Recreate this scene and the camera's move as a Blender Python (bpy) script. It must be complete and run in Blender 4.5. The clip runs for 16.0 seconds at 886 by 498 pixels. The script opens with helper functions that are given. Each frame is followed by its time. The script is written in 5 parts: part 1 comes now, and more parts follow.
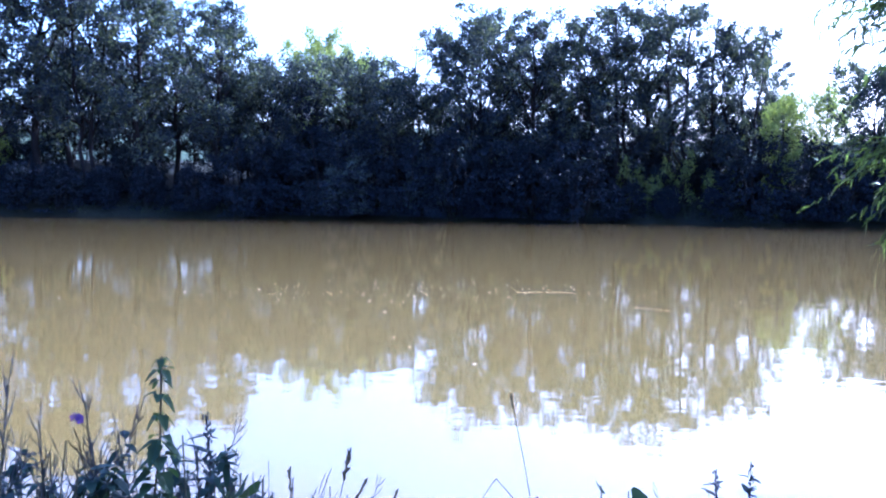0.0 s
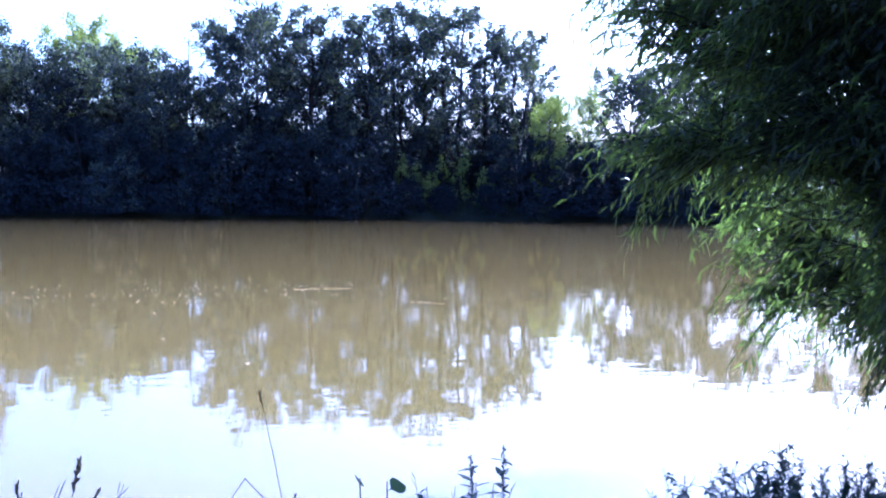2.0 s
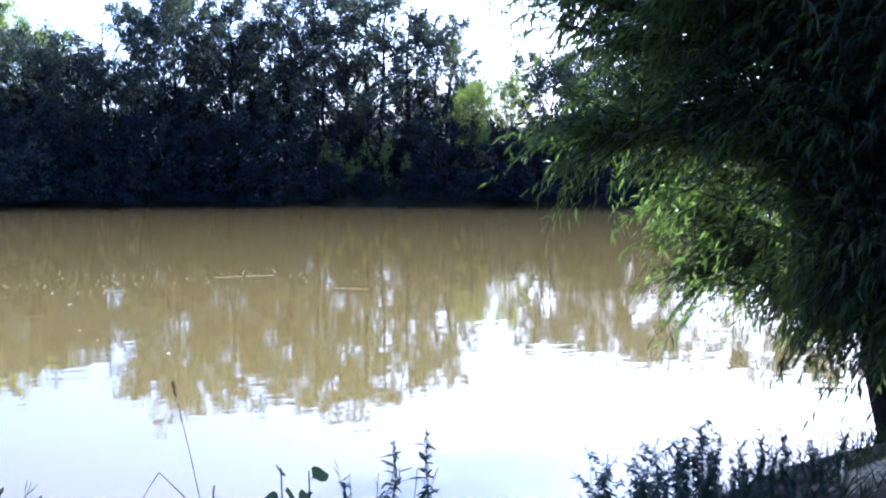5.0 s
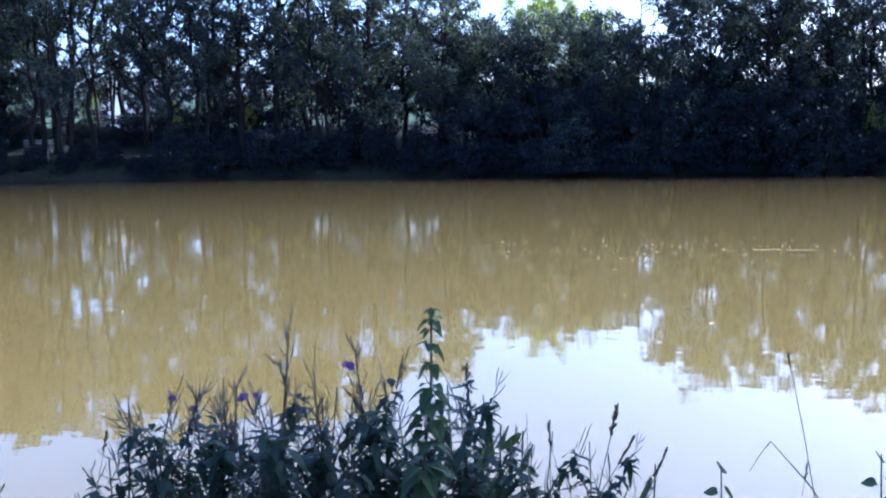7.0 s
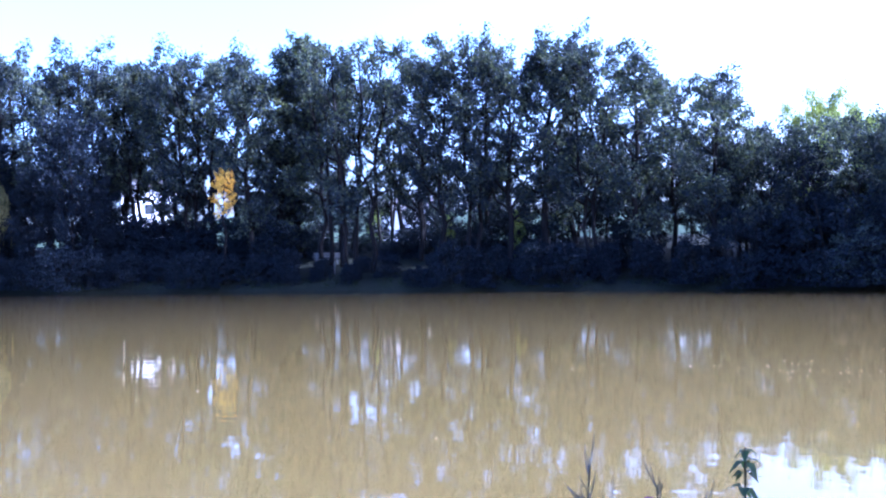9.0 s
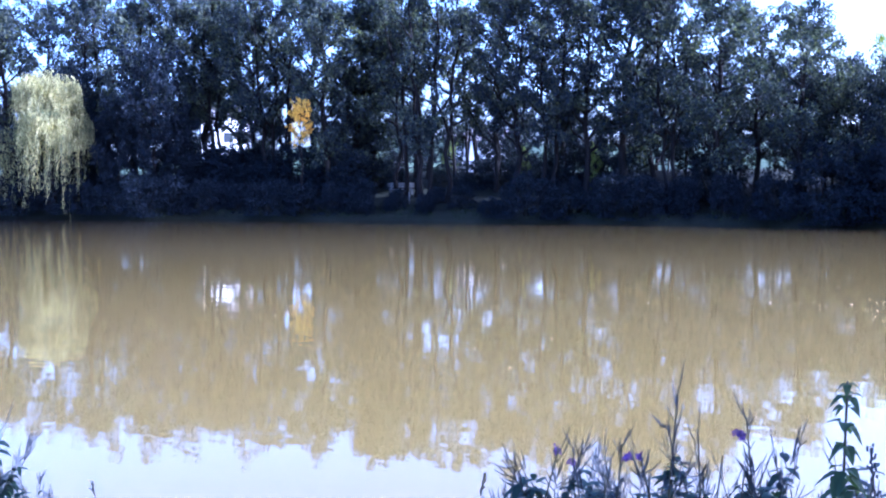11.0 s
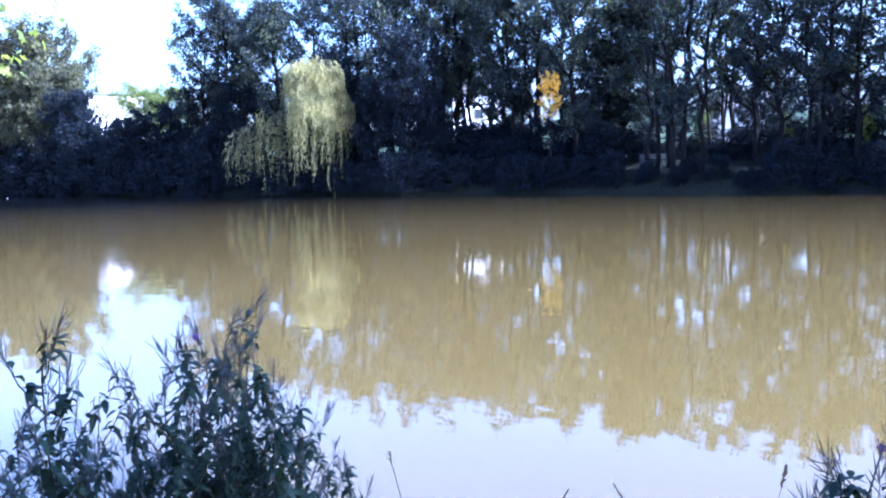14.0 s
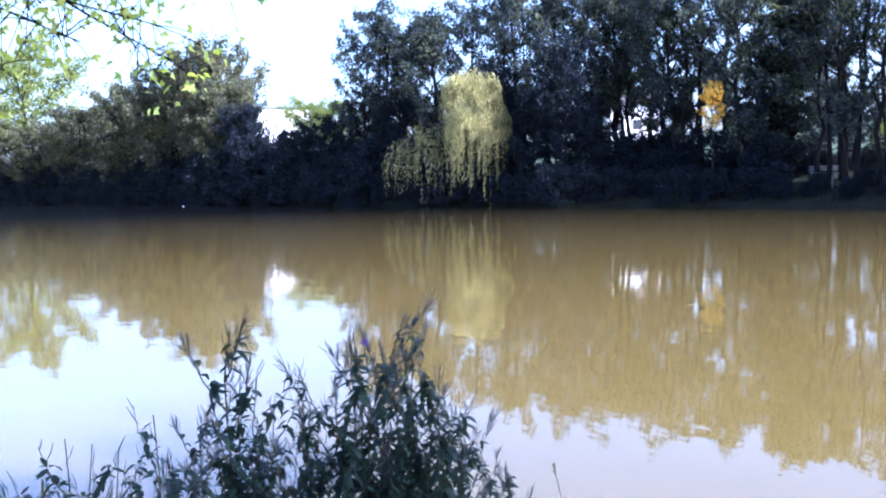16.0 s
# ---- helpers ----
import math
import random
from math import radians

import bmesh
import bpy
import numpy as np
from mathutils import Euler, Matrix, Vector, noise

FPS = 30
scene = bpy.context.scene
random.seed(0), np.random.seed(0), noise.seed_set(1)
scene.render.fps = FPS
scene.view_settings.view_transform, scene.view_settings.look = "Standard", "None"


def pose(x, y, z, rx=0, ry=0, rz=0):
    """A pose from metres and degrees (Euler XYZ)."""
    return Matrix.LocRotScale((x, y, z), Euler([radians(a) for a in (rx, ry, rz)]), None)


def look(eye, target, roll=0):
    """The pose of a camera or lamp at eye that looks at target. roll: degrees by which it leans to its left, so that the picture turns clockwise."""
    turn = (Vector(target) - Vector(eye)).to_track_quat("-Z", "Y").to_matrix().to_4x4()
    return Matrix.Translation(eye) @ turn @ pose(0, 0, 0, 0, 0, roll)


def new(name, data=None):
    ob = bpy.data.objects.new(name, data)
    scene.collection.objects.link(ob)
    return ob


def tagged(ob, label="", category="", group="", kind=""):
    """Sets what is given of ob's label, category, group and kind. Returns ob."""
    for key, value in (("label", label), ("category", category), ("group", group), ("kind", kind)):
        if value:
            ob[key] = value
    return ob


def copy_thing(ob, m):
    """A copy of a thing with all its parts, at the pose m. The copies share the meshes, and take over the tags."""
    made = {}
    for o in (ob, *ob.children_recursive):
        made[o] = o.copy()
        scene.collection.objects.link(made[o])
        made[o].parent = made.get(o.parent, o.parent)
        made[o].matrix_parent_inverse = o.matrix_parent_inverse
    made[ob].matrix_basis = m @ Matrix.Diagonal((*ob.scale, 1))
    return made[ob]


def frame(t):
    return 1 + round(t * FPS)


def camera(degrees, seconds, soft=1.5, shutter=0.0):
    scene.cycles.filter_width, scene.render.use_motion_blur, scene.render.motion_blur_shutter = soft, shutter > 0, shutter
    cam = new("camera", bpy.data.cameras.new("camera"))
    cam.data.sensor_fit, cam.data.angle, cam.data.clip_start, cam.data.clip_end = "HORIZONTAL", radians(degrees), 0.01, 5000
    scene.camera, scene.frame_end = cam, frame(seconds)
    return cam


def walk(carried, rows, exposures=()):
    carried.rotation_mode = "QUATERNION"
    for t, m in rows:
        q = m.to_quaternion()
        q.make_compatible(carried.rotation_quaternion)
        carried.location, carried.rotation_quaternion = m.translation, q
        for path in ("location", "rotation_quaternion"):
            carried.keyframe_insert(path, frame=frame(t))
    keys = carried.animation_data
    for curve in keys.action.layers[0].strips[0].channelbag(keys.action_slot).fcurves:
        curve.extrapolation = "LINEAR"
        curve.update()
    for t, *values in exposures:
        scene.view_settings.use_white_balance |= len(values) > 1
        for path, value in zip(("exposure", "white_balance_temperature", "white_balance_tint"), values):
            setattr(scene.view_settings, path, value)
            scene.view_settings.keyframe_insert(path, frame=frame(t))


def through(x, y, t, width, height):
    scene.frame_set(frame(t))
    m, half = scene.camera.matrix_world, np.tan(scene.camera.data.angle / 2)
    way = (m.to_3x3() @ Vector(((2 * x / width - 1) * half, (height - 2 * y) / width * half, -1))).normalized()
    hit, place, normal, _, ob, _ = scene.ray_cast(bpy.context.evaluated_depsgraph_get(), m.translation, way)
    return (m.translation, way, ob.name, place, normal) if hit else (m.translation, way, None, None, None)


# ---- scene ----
# ------------------------------------------------------------------ camera
cam = camera(50.0, 16.0, soft=2.2)
# seconds, x, y, z, yaw, pitch, lean to the right
ROWS = [
    (0.0, -0.012, -0.114, 1.764, -0.05, -3.50, -0.63),
    (0.5, 0.011, -0.093, 1.753, -4.36, -4.57, -0.66),
    (1.0, 0.041, -0.076, 1.752, -8.19, -3.07, -0.16),
    (1.5, 0.049, -0.080, 1.749, -11.71, -3.19, -0.29),
    (2.0, 0.061, -0.077, 1.747, -13.22, -3.53, -0.66),
    (2.5, 0.067, -0.076, 1.744, -14.64, -3.50, -0.27),
    (3.0, 0.066, -0.071, 1.744, -15.13, -3.51, -0.17),
    (3.2, 0.074, -0.077, 1.742, -15.35, -3.42, -0.32),
    (5.3, 0.082, -0.043, 1.741, -17.83, -4.55, -0.12),
    (5.5, 0.056, -0.040, 1.729, -15.07, -4.40, -0.28),
    (6.0, 0.002, -0.049, 1.742, -5.30, -5.46, 0.62),
    (6.5, -0.037, -0.072, 1.748, 3.17, -4.97, 0.98),
    (7.0, -0.099, -0.083, 1.747, 13.36, -6.00, 0.82),
    (7.5, -0.145, -0.088, 1.754, 21.59, -3.78, 0.50),
    (8.0, -0.145, -0.110, 1.771, 25.15, 0.39, -0.24),
    (8.2, -0.149, -0.110, 1.779, 26.10, 1.94, 0.06),
    (10.3, -0.180, -0.133, 1.791, 31.72, -2.44, 0.52),
    (10.5, -0.183, -0.118, 1.783, 30.91, -2.64, 0.17),
    (11.0, -0.217, -0.080, 1.766, 33.64, -3.15, 0.07),
    (11.5, -0.238, -0.074, 1.761, 35.64, -4.18, -0.18),
    (12.0, -0.269, -0.079, 1.758, 37.99, -5.12, -0.15),
    (12.5, -0.289, -0.085, 1.753, 40.75, -4.95, 0.19),
    (13.0, -0.295, -0.088, 1.755, 41.55, -4.41, 0.17),
    (13.5, -0.301, -0.090, 1.762, 44.97, -4.47, 1.63),
    (14.0, -0.323, -0.101, 1.773, 48.58, -4.58, 1.28),
    (14.5, -0.326, -0.112, 1.773, 52.40, -4.64, 1.75),
    (15.0, -0.327, -0.123, 1.773, 54.44, -4.55, 1.70),
    (15.5, -0.327, -0.143, 1.775, 57.38, -4.18, 1.45),
    (16.0, -0.325, -0.139, 1.777, 57.87, -3.73, 1.00),
]
EXPO = [(0.0, 2.6, 4180, 29), (1.0, 2.5, 4180, 29), (3.0, 2.5, 4200, 28), (5.5, 2.35, 4560, 19), (7.0, 2.24, 4470, 19), (7.5, 2.19, 4530, 20), (8.0, 2.5, 4230, 32), (10.5, 2.68, 4190, 33), (13.0, 2.66, 4130, 28), (16.0, 2.42, 4770, 24)]
walk(cam, [(t, pose(x, y, z, 90 + pitch, 0, yaw) @ pose(0, 0, 0, 0, 0, -lean)) for t, x, y, z, yaw, pitch, lean in ROWS], EXPO)

# ------------------------------------------------------------------ world and sun
SUN_AZ, SUN_EL = -63.0, 34.0          # azimuths: degrees to the left of +y
world = bpy.data.worlds.new("sky")
scene.world = world
world.use_nodes = True
wn, wl = world.node_tree.nodes, world.node_tree.links
sky = wn.new("ShaderNodeTexSky")
sky.sky_type = "NISHITA"
sky.sun_disc = False
sky.sun_elevation = radians(SUN_EL)
sky.sun_rotation = radians(-SUN_AZ)
sky.air_density = 0.9
sky.dust_density = 5.0
sky.ozone_density = 0.9
wl.new(sky.outputs[0], wn["Background"].inputs[0])
wn["Background"].inputs[1].default_value = 0.15


def polar(az, d, z=0.0):
    a = radians(az)
    return Vector((-math.sin(a) * d, math.cos(a) * d, z))


sun = new("sun", bpy.data.lights.new("sun", "SUN"))
sun.data.energy, sun.data.angle, sun.data.color = 5.0, radians(1.0), (1.0, 0.93, 0.82)
sun.matrix_basis = look(polar(SUN_AZ, 80, 80 * math.tan(radians(SUN_EL))), (0, 0, 0))

# ------------------------------------------------------------------ materials


def nodes_of(name):
    m = bpy.data.materials.new(name)
    m.use_nodes = True
    t = m.node_tree
    return m, t, t.nodes, t.links, t.nodes["Principled BSDF"]


def ramp(n, stops):
    r = n.new("ShaderNodeValToRGB")
    while len(r.color_ramp.elements) < len(stops):
        r.color_ramp.elements.new(0.5)
    for e, (p, c) in zip(r.color_ramp.elements, stops):
        e.position, e.color = p, (*c, 1)
    return r


def noise_tex(n, l, scale, detail=4.0, coord="Object", stretch=None):
    c = n.new("ShaderNodeTexCoord")
    t = n.new("ShaderNodeTexNoise")
    t.inputs["Scale"].default_value, t.inputs["Detail"].default_value = scale, detail
    if stretch:
        mp = n.new("ShaderNodeMapping")
        mp.inputs["Scale"].default_value = stretch
        l.new(c.outputs[coord], mp.inputs[0])
        l.new(mp.outputs[0], t.inputs[0])
    else:
        l.new(c.outputs[coord], t.inputs[0])
    return t


def surface(name, dark, light, scale, rough=0.8, bump=0.02, fine=None, stretch=None):
    """Two scales of noise between two colours, with relief."""
    m, t, n, l, p = nodes_of(name)
    a = noise_tex(n, l, scale, 3, stretch=stretch)
    b = noise_tex(n, l, fine or scale * 9, 6, stretch=stretch)
    mix = n.new("ShaderNodeMath")
    mix.operation = "MULTIPLY_ADD"
    l.new(a.outputs[0], mix.inputs[0])
    mix.inputs[1].default_value = 0.6
    half = n.new("ShaderNodeMath")
    half.operation = "MULTIPLY"
    half.inputs[1].default_value = 0.4
    l.new(b.outputs[0], half.inputs[0])
    l.new(half.outputs[0], mix.inputs[2])
    r = ramp(n, [(0.36, dark), (0.64, light)])
    l.new(mix.outputs[0], r.inputs[0])
    l.new(r.outputs[0], p.inputs["Base Color"])
    p.inputs["Roughness"].default_value = rough
    p.inputs["Specular IOR Level"].default_value = 0.5 if rough < 0.5 else 0.1
    bp = n.new("ShaderNodeBump")
    bp.inputs["Distance"].default_value = bump
    l.new(b.outputs[0], bp.inputs["Height"])
    l.new(bp.outputs[0], p.inputs["Normal"])
    return m


def leafy(name, colours, through=0.3, rough=0.6, patch=0.5, spec=0.08, tint=(1.9, 1.9, 0.7)):
    """Leaves: each one its own tint, larger patches of tone, some light let through."""
    m, t, n, l, p = nodes_of(name)
    g = n.new("ShaderNodeNewGeometry")
    big = noise_tex(n, l, patch, 2)
    add = n.new("ShaderNodeMath")
    add.operation = "MULTIPLY_ADD"
    l.new(g.outputs["Random Per Island"], add.inputs[0])
    add.inputs[1].default_value = 0.55
    off = n.new("ShaderNodeMath")
    off.operation = "MULTIPLY_ADD"
    l.new(big.outputs[0], off.inputs[0])
    off.inputs[1].default_value, off.inputs[2].default_value = 0.9, -0.22
    l.new(off.outputs[0], add.inputs[2])
    r = ramp(n, [(i / (len(colours) - 1), c) for i, c in enumerate(colours)])
    l.new(add.outputs[0], r.inputs[0])
    l.new(r.outputs[0], p.inputs["Base Color"])
    p.inputs["Roughness"].default_value = rough
    p.inputs["Specular IOR Level"].default_value = spec
    tr = n.new("ShaderNodeBsdfTranslucent")
    warm = n.new("ShaderNodeMixRGB")
    warm.blend_type = "MULTIPLY"
    warm.inputs[0].default_value = 1.0
    warm.inputs[2].default_value = (*tint, 1)
    l.new(r.outputs[0], warm.inputs[1])
    l.new(warm.outputs[0], tr.inputs[0])
    ms = n.new("ShaderNodeMixShader")
    ms.inputs[0].default_value = through
    l.new(p.outputs[0], ms.inputs[1])
    l.new(tr.outputs[0], ms.inputs[2])
    l.new(ms.outputs[0], n["Material Output"].inputs[0])
    return m


# bluish dark stops paint shade and lens veil into alder and poplar leaves
ALDER_VEIL = leafy("veiled_alder_leaf", [(0.012, 0.0155, 0.027), (0.021, 0.028, 0.037), (0.097, 0.108, 0.059)])
POPLAR_VEIL = leafy("veiled_poplar_leaf", [(0.0125, 0.0165, 0.0275), (0.025, 0.033, 0.039), (0.119, 0.132, 0.064)])
# light green foliage; also paints a sunlit look where the sun is blocked
LIME_SUNLIT = leafy("light_green_sunlit_leaf", [(0.05, 0.068, 0.027), (0.1, 0.122, 0.042), (0.22, 0.24, 0.075)], 0.4, 0.6, 0.5, 0.08, (1.9, 2.0, 0.6))
# warm olive puts a sunlit look into the whole crown's colour
OLIVE_SUNLIT = leafy("sunlit_olive_leaf", [(0.0198, 0.0242, 0.0264), (0.0484, 0.0528, 0.0352), (0.165, 0.158, 0.0704)])
# near-black blue: understorey shade and veil are painted into the leaf colour
SHRUB_SHADE = leafy("shaded_shrub_leaf", [(0.0065, 0.0095, 0.0155), (0.008, 0.0115, 0.018), (0.01, 0.0145, 0.021)], 0.25)
SALLOW = leafy("grey_sallow_leaf", [(0.033, 0.044, 0.0462), (0.0594, 0.0748, 0.0704), (0.0924, 0.114, 0.0924)], 0.25)
OSIER = leafy("osier_leaf", [(0.01, 0.012, 0.012), (0.016, 0.02, 0.017), (0.044, 0.054, 0.028)], 0.45, 0.45, 0.8, 0.15, (5.0, 6.0, 1.1))
WEEPING = leafy("weeping_willow_leaf", [(0.045, 0.06, 0.045), (0.19, 0.185, 0.085), (0.66, 0.58, 0.25)], 0.4, 0.6, 0.5, 0.08, (1.6, 1.6, 0.8))
ORANGE = leafy("autumn_leaf", [(0.4, 0.2, 0.02), (0.62, 0.38, 0.04), (0.8, 0.62, 0.16)], 0.35)
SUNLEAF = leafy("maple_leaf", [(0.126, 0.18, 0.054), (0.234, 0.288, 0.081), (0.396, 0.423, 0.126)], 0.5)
HERB = leafy("herb_leaf", [(0.0106, 0.022, 0.0202), (0.0194, 0.037, 0.029), (0.0387, 0.0651, 0.044)], 0.3, 0.5, 3.0)
NETTLE = leafy("nettle_leaf", [(0.0264, 0.0484, 0.0308), (0.0484, 0.0792, 0.0396), (0.0792, 0.121, 0.0484)], 0.3, 0.5, 3.0)
PODS = leafy("seed_pod", [(0.0295, 0.0406, 0.048), (0.0647, 0.0739, 0.0832), (0.139, 0.139, 0.157)], 0.1, 0.7, 5.0)
PETAL = leafy("purple_petal", [(0.07, 0.035, 0.2), (0.1, 0.05, 0.28), (0.13, 0.08, 0.3)], 0.4, 0.6, 9.0)
STRAW = leafy("dry_grass", [(0.09, 0.072, 0.0405), (0.144, 0.108, 0.054), (0.198, 0.153, 0.081)], 0.2, 0.7, 3.0)
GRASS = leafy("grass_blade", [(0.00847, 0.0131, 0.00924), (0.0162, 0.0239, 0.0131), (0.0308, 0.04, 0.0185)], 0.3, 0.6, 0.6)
# far darker than bark is: understorey shade is put into the colour
SHADED_BARK = surface("shaded_bark", (0.00585, 0.00538, 0.00491), (0.014, 0.0123, 0.0111), 2.0, 0.9, 0.03, 14, (1.8, 1.8, 0.45))
STEM = surface("herb_stem", (0.054, 0.0486, 0.0324), (0.0972, 0.0918, 0.0486), 6.0, 0.7, 0.002, 60)
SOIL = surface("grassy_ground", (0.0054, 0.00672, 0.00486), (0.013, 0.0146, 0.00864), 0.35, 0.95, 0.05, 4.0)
WALL = surface("white_plaster", (0.74, 0.74, 0.72), (0.84, 0.84, 0.82), 0.4, 0.8, 0.01, 6)
ROOF = surface("grey_roof", (0.09, 0.085, 0.085), (0.17, 0.16, 0.16), 0.5, 0.8, 0.02, 5)
GREY = surface("plain_grey", (0.07, 0.07, 0.07), (0.15, 0.15, 0.14), 1.5, 0.6, 0.004, 20)
WHITE = surface("white_paint", (0.72, 0.72, 0.7), (0.84, 0.84, 0.82), 3.0, 0.5, 0.002, 30)
FLOTSAM = leafy("floating_leaf", [(0.14, 0.12, 0.09), (0.22, 0.2, 0.16), (0.36, 0.34, 0.3)], 0.1, 0.6, 2.0)
PANE = surface("window_glass", (0.03, 0.035, 0.04), (0.06, 0.065, 0.07), 1.0, 0.08, 0.0, 8)


def water_material():
    m, t, n, l, p = nodes_of("muddy_water")
    a = noise_tex(n, l, 0.05, 3, stretch=(1, 2.2, 1))
    b = noise_tex(n, l, 0.9, 5, stretch=(1, 2, 1))
    s = n.new("ShaderNodeMath")
    s.operation = "MULTIPLY_ADD"
    l.new(b.outputs[0], s.inputs[0])
    s.inputs[1].default_value = 0.25
    l.new(a.outputs[0], s.inputs[2])
    r = ramp(n, [(0.45, (0.09, 0.066, 0.0185)), (0.8, (0.106, 0.079, 0.025))])
    l.new(s.outputs[0], r.inputs[0])
    w1 = noise_tex(n, l, 1.7, 2, stretch=(0.75, 1.2, 1))
    w2 = noise_tex(n, l, 6.0, 2, stretch=(0.75, 1.2, 1))
    calm = noise_tex(n, l, 0.09, 2)
    mul = n.new("ShaderNodeMath")
    mul.operation = "MULTIPLY"
    l.new(w2.outputs[0], mul.inputs[0])
    l.new(calm.outputs[0], mul.inputs[1])
    mad = n.new("ShaderNodeMath")
    mad.operation = "MULTIPLY_ADD"
    l.new(mul.outputs[0], mad.inputs[0])
    mad.inputs[1].default_value = 0.3
    l.new(w1.outputs[0], mad.inputs[2])
    bp = n.new("ShaderNodeBump")
    bp.inputs["Strength"].default_value = 1.0
    bp.inputs["Distance"].default_value = 0.0024
    l.new(mad.outputs[0], bp.inputs["Height"])
    # suspended mud scatters light below a mirroring surface
    n.remove(p)
    mud, gloss, fres, both = (n.new("ShaderNode" + k) for k in ("BsdfDiffuse", "BsdfGlossy", "Fresnel", "MixShader"))
    l.new(r.outputs[0], mud.inputs["Color"])
    # sheltered smooth water under the near bank, light wind ripple further out
    where, far, wind = n.new("ShaderNodeTexCoord"), n.new("ShaderNodeVectorMath"), n.new("ShaderNodeMapRange")
    far.operation = "LENGTH"
    l.new(where.outputs["Object"], far.inputs[0])
    l.new(far.outputs["Value"], wind.inputs["Value"])
    for k, v in (("From Min", 6.0), ("From Max", 36.0), ("To Min", 0.025), ("To Max", 0.07)):
        wind.inputs[k].default_value = v
    l.new(wind.outputs[0], gloss.inputs["Roughness"])
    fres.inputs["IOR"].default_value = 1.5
    l.new(bp.outputs[0], gloss.inputs["Normal"])
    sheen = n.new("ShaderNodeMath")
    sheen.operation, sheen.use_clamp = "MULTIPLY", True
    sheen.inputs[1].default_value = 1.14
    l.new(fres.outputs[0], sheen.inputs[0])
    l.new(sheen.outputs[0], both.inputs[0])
    l.new(mud.outputs[0], both.inputs[1])
    l.new(gloss.outputs[0], both.inputs[2])
    l.new(both.outputs[0], n["Material Output"].inputs[0])
    return m


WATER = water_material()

# ------------------------------------------------------------------ builders
RNG = np.random.default_rng(7)


class Bits:
    """Vertices and faces gathered for one mesh."""

    def __init__(self):
        self.v, self.f, self.n = [], [], 0

    def add(self, verts, faces):
        verts = np.asarray(verts, float).reshape(-1, 3)
        self.v.append(verts)
        self.f.extend([tuple(int(i) + self.n for i in q) for q in faces])
        self.n += len(verts)
        return self

    def mesh(self, name, material, smooth=False):
        me = bpy.data.meshes.new(name)
        v = np.concatenate(self.v) if self.v else np.zeros((0, 3))
        me.from_pydata(v.tolist(), [], self.f)
        me.materials.append(material)
        if smooth:
            me.polygons.foreach_set("use_smooth", np.ones(len(me.polygons), bool))
        me.update()
        return me


def part(name, bits, material, parent=None, label="", smooth=False):
    ob = new(name, bits.mesh(name, material, smooth))
    if parent is not None:
        ob.parent = parent
    if label:
        tagged(ob, label)
    return ob


def thing(name, label, category, group="", at=(0, 0, 0)):
    ob = tagged(new(name), label, category, group)
    ob.location = at
    ob.empty_display_size = 0.2
    return ob


def unit(v):
    return v / np.maximum(np.linalg.norm(v, axis=-1, keepdims=True), 1e-9)


def tube(bits, pts, radii, sides=6):
    pts = np.asarray(pts, float)
    k = len(pts)
    d = unit(np.gradient(pts, axis=0))
    ref = np.array([0.31, 0.95, 0.05])
    u = unit(np.cross(d, ref))
    w = np.cross(d, u)
    ang = np.linspace(0, 2 * np.pi, sides, endpoint=False)
    ring = pts[:, None] + (u[:, None] * np.cos(ang)[None, :, None] + w[:, None] * np.sin(ang)[None, :, None]) * np.asarray(radii)[:, None, None]
    fs = [(i * sides + j, i * sides + (j + 1) % sides, (i + 1) * sides + (j + 1) % sides, (i + 1) * sides + j) for i in range(k - 1) for j in range(sides)]
    fs.append(tuple(range(sides))[::-1])
    fs.append(tuple((k - 1) * sides + j for j in range(sides)))
    return bits.add(ring.reshape(-1, 3), fs)


def bend(a, b, k=6, sag=0.0, wob=0.0, rng=RNG):
    """A slightly crooked line from a to b."""
    a, b = np.asarray(a, float), np.asarray(b, float)
    s = np.linspace(0, 1, k)[:, None]
    p = a + (b - a) * s
    p[:, 2] += sag * np.sin(np.pi * s[:, 0])
    p[1:-1] += rng.normal(0, wob, (k - 2, 3))
    return p


def chips(bits, c, size, rng, flat=0.0, down=0.0):
    """One small pointed leaf at every point."""
    n = len(c)
    d = rng.normal(size=(n, 3))
    d[:, 2] = d[:, 2] * (1 - flat) - down
    d = unit(d)
    s = unit(np.cross(d, rng.normal(size=(n, 3))))
    L = size * rng.uniform(0.6, 1.35, (n, 1))
    v = np.stack([c - d * L * 0.55, c + d * L * 0.3 + s * L * 0.42, c + d * L * 0.3 - s * L * 0.42], 1)
    i = np.arange(n)[:, None] * 3 + np.arange(3)
    return bits.add(v.reshape(-1, 3), i.tolist())


def lances(bits, base, d, side, L, w, droop):
    """Narrow pointed leaves: base, direction, width direction, length, width, droop of the tip."""
    n = len(base)
    L, w, droop = (np.broadcast_to(np.asarray(q, float), (n,))[:, None] for q in (L, w, droop))
    z = np.array([0, 0, 1.0])
    m1, m2 = base + d * L * 0.35 - z * droop * 0.15, base + d * L * 0.72 - z * droop * 0.55
    v = np.stack([base, m1 + side * w * 0.5, m1 - side * w * 0.5, m2 + side * w * 0.36, m2 - side * w * 0.36, base + d * L - z * droop], 1)
    fs = []
    for i in range(n):
        o = i * 6
        fs += [(o, o + 1, o + 2), (o + 1, o + 3, o + 4, o + 2), (o + 3, o + 5, o + 4)]
    return bits.add(v.reshape(-1, 3), fs)


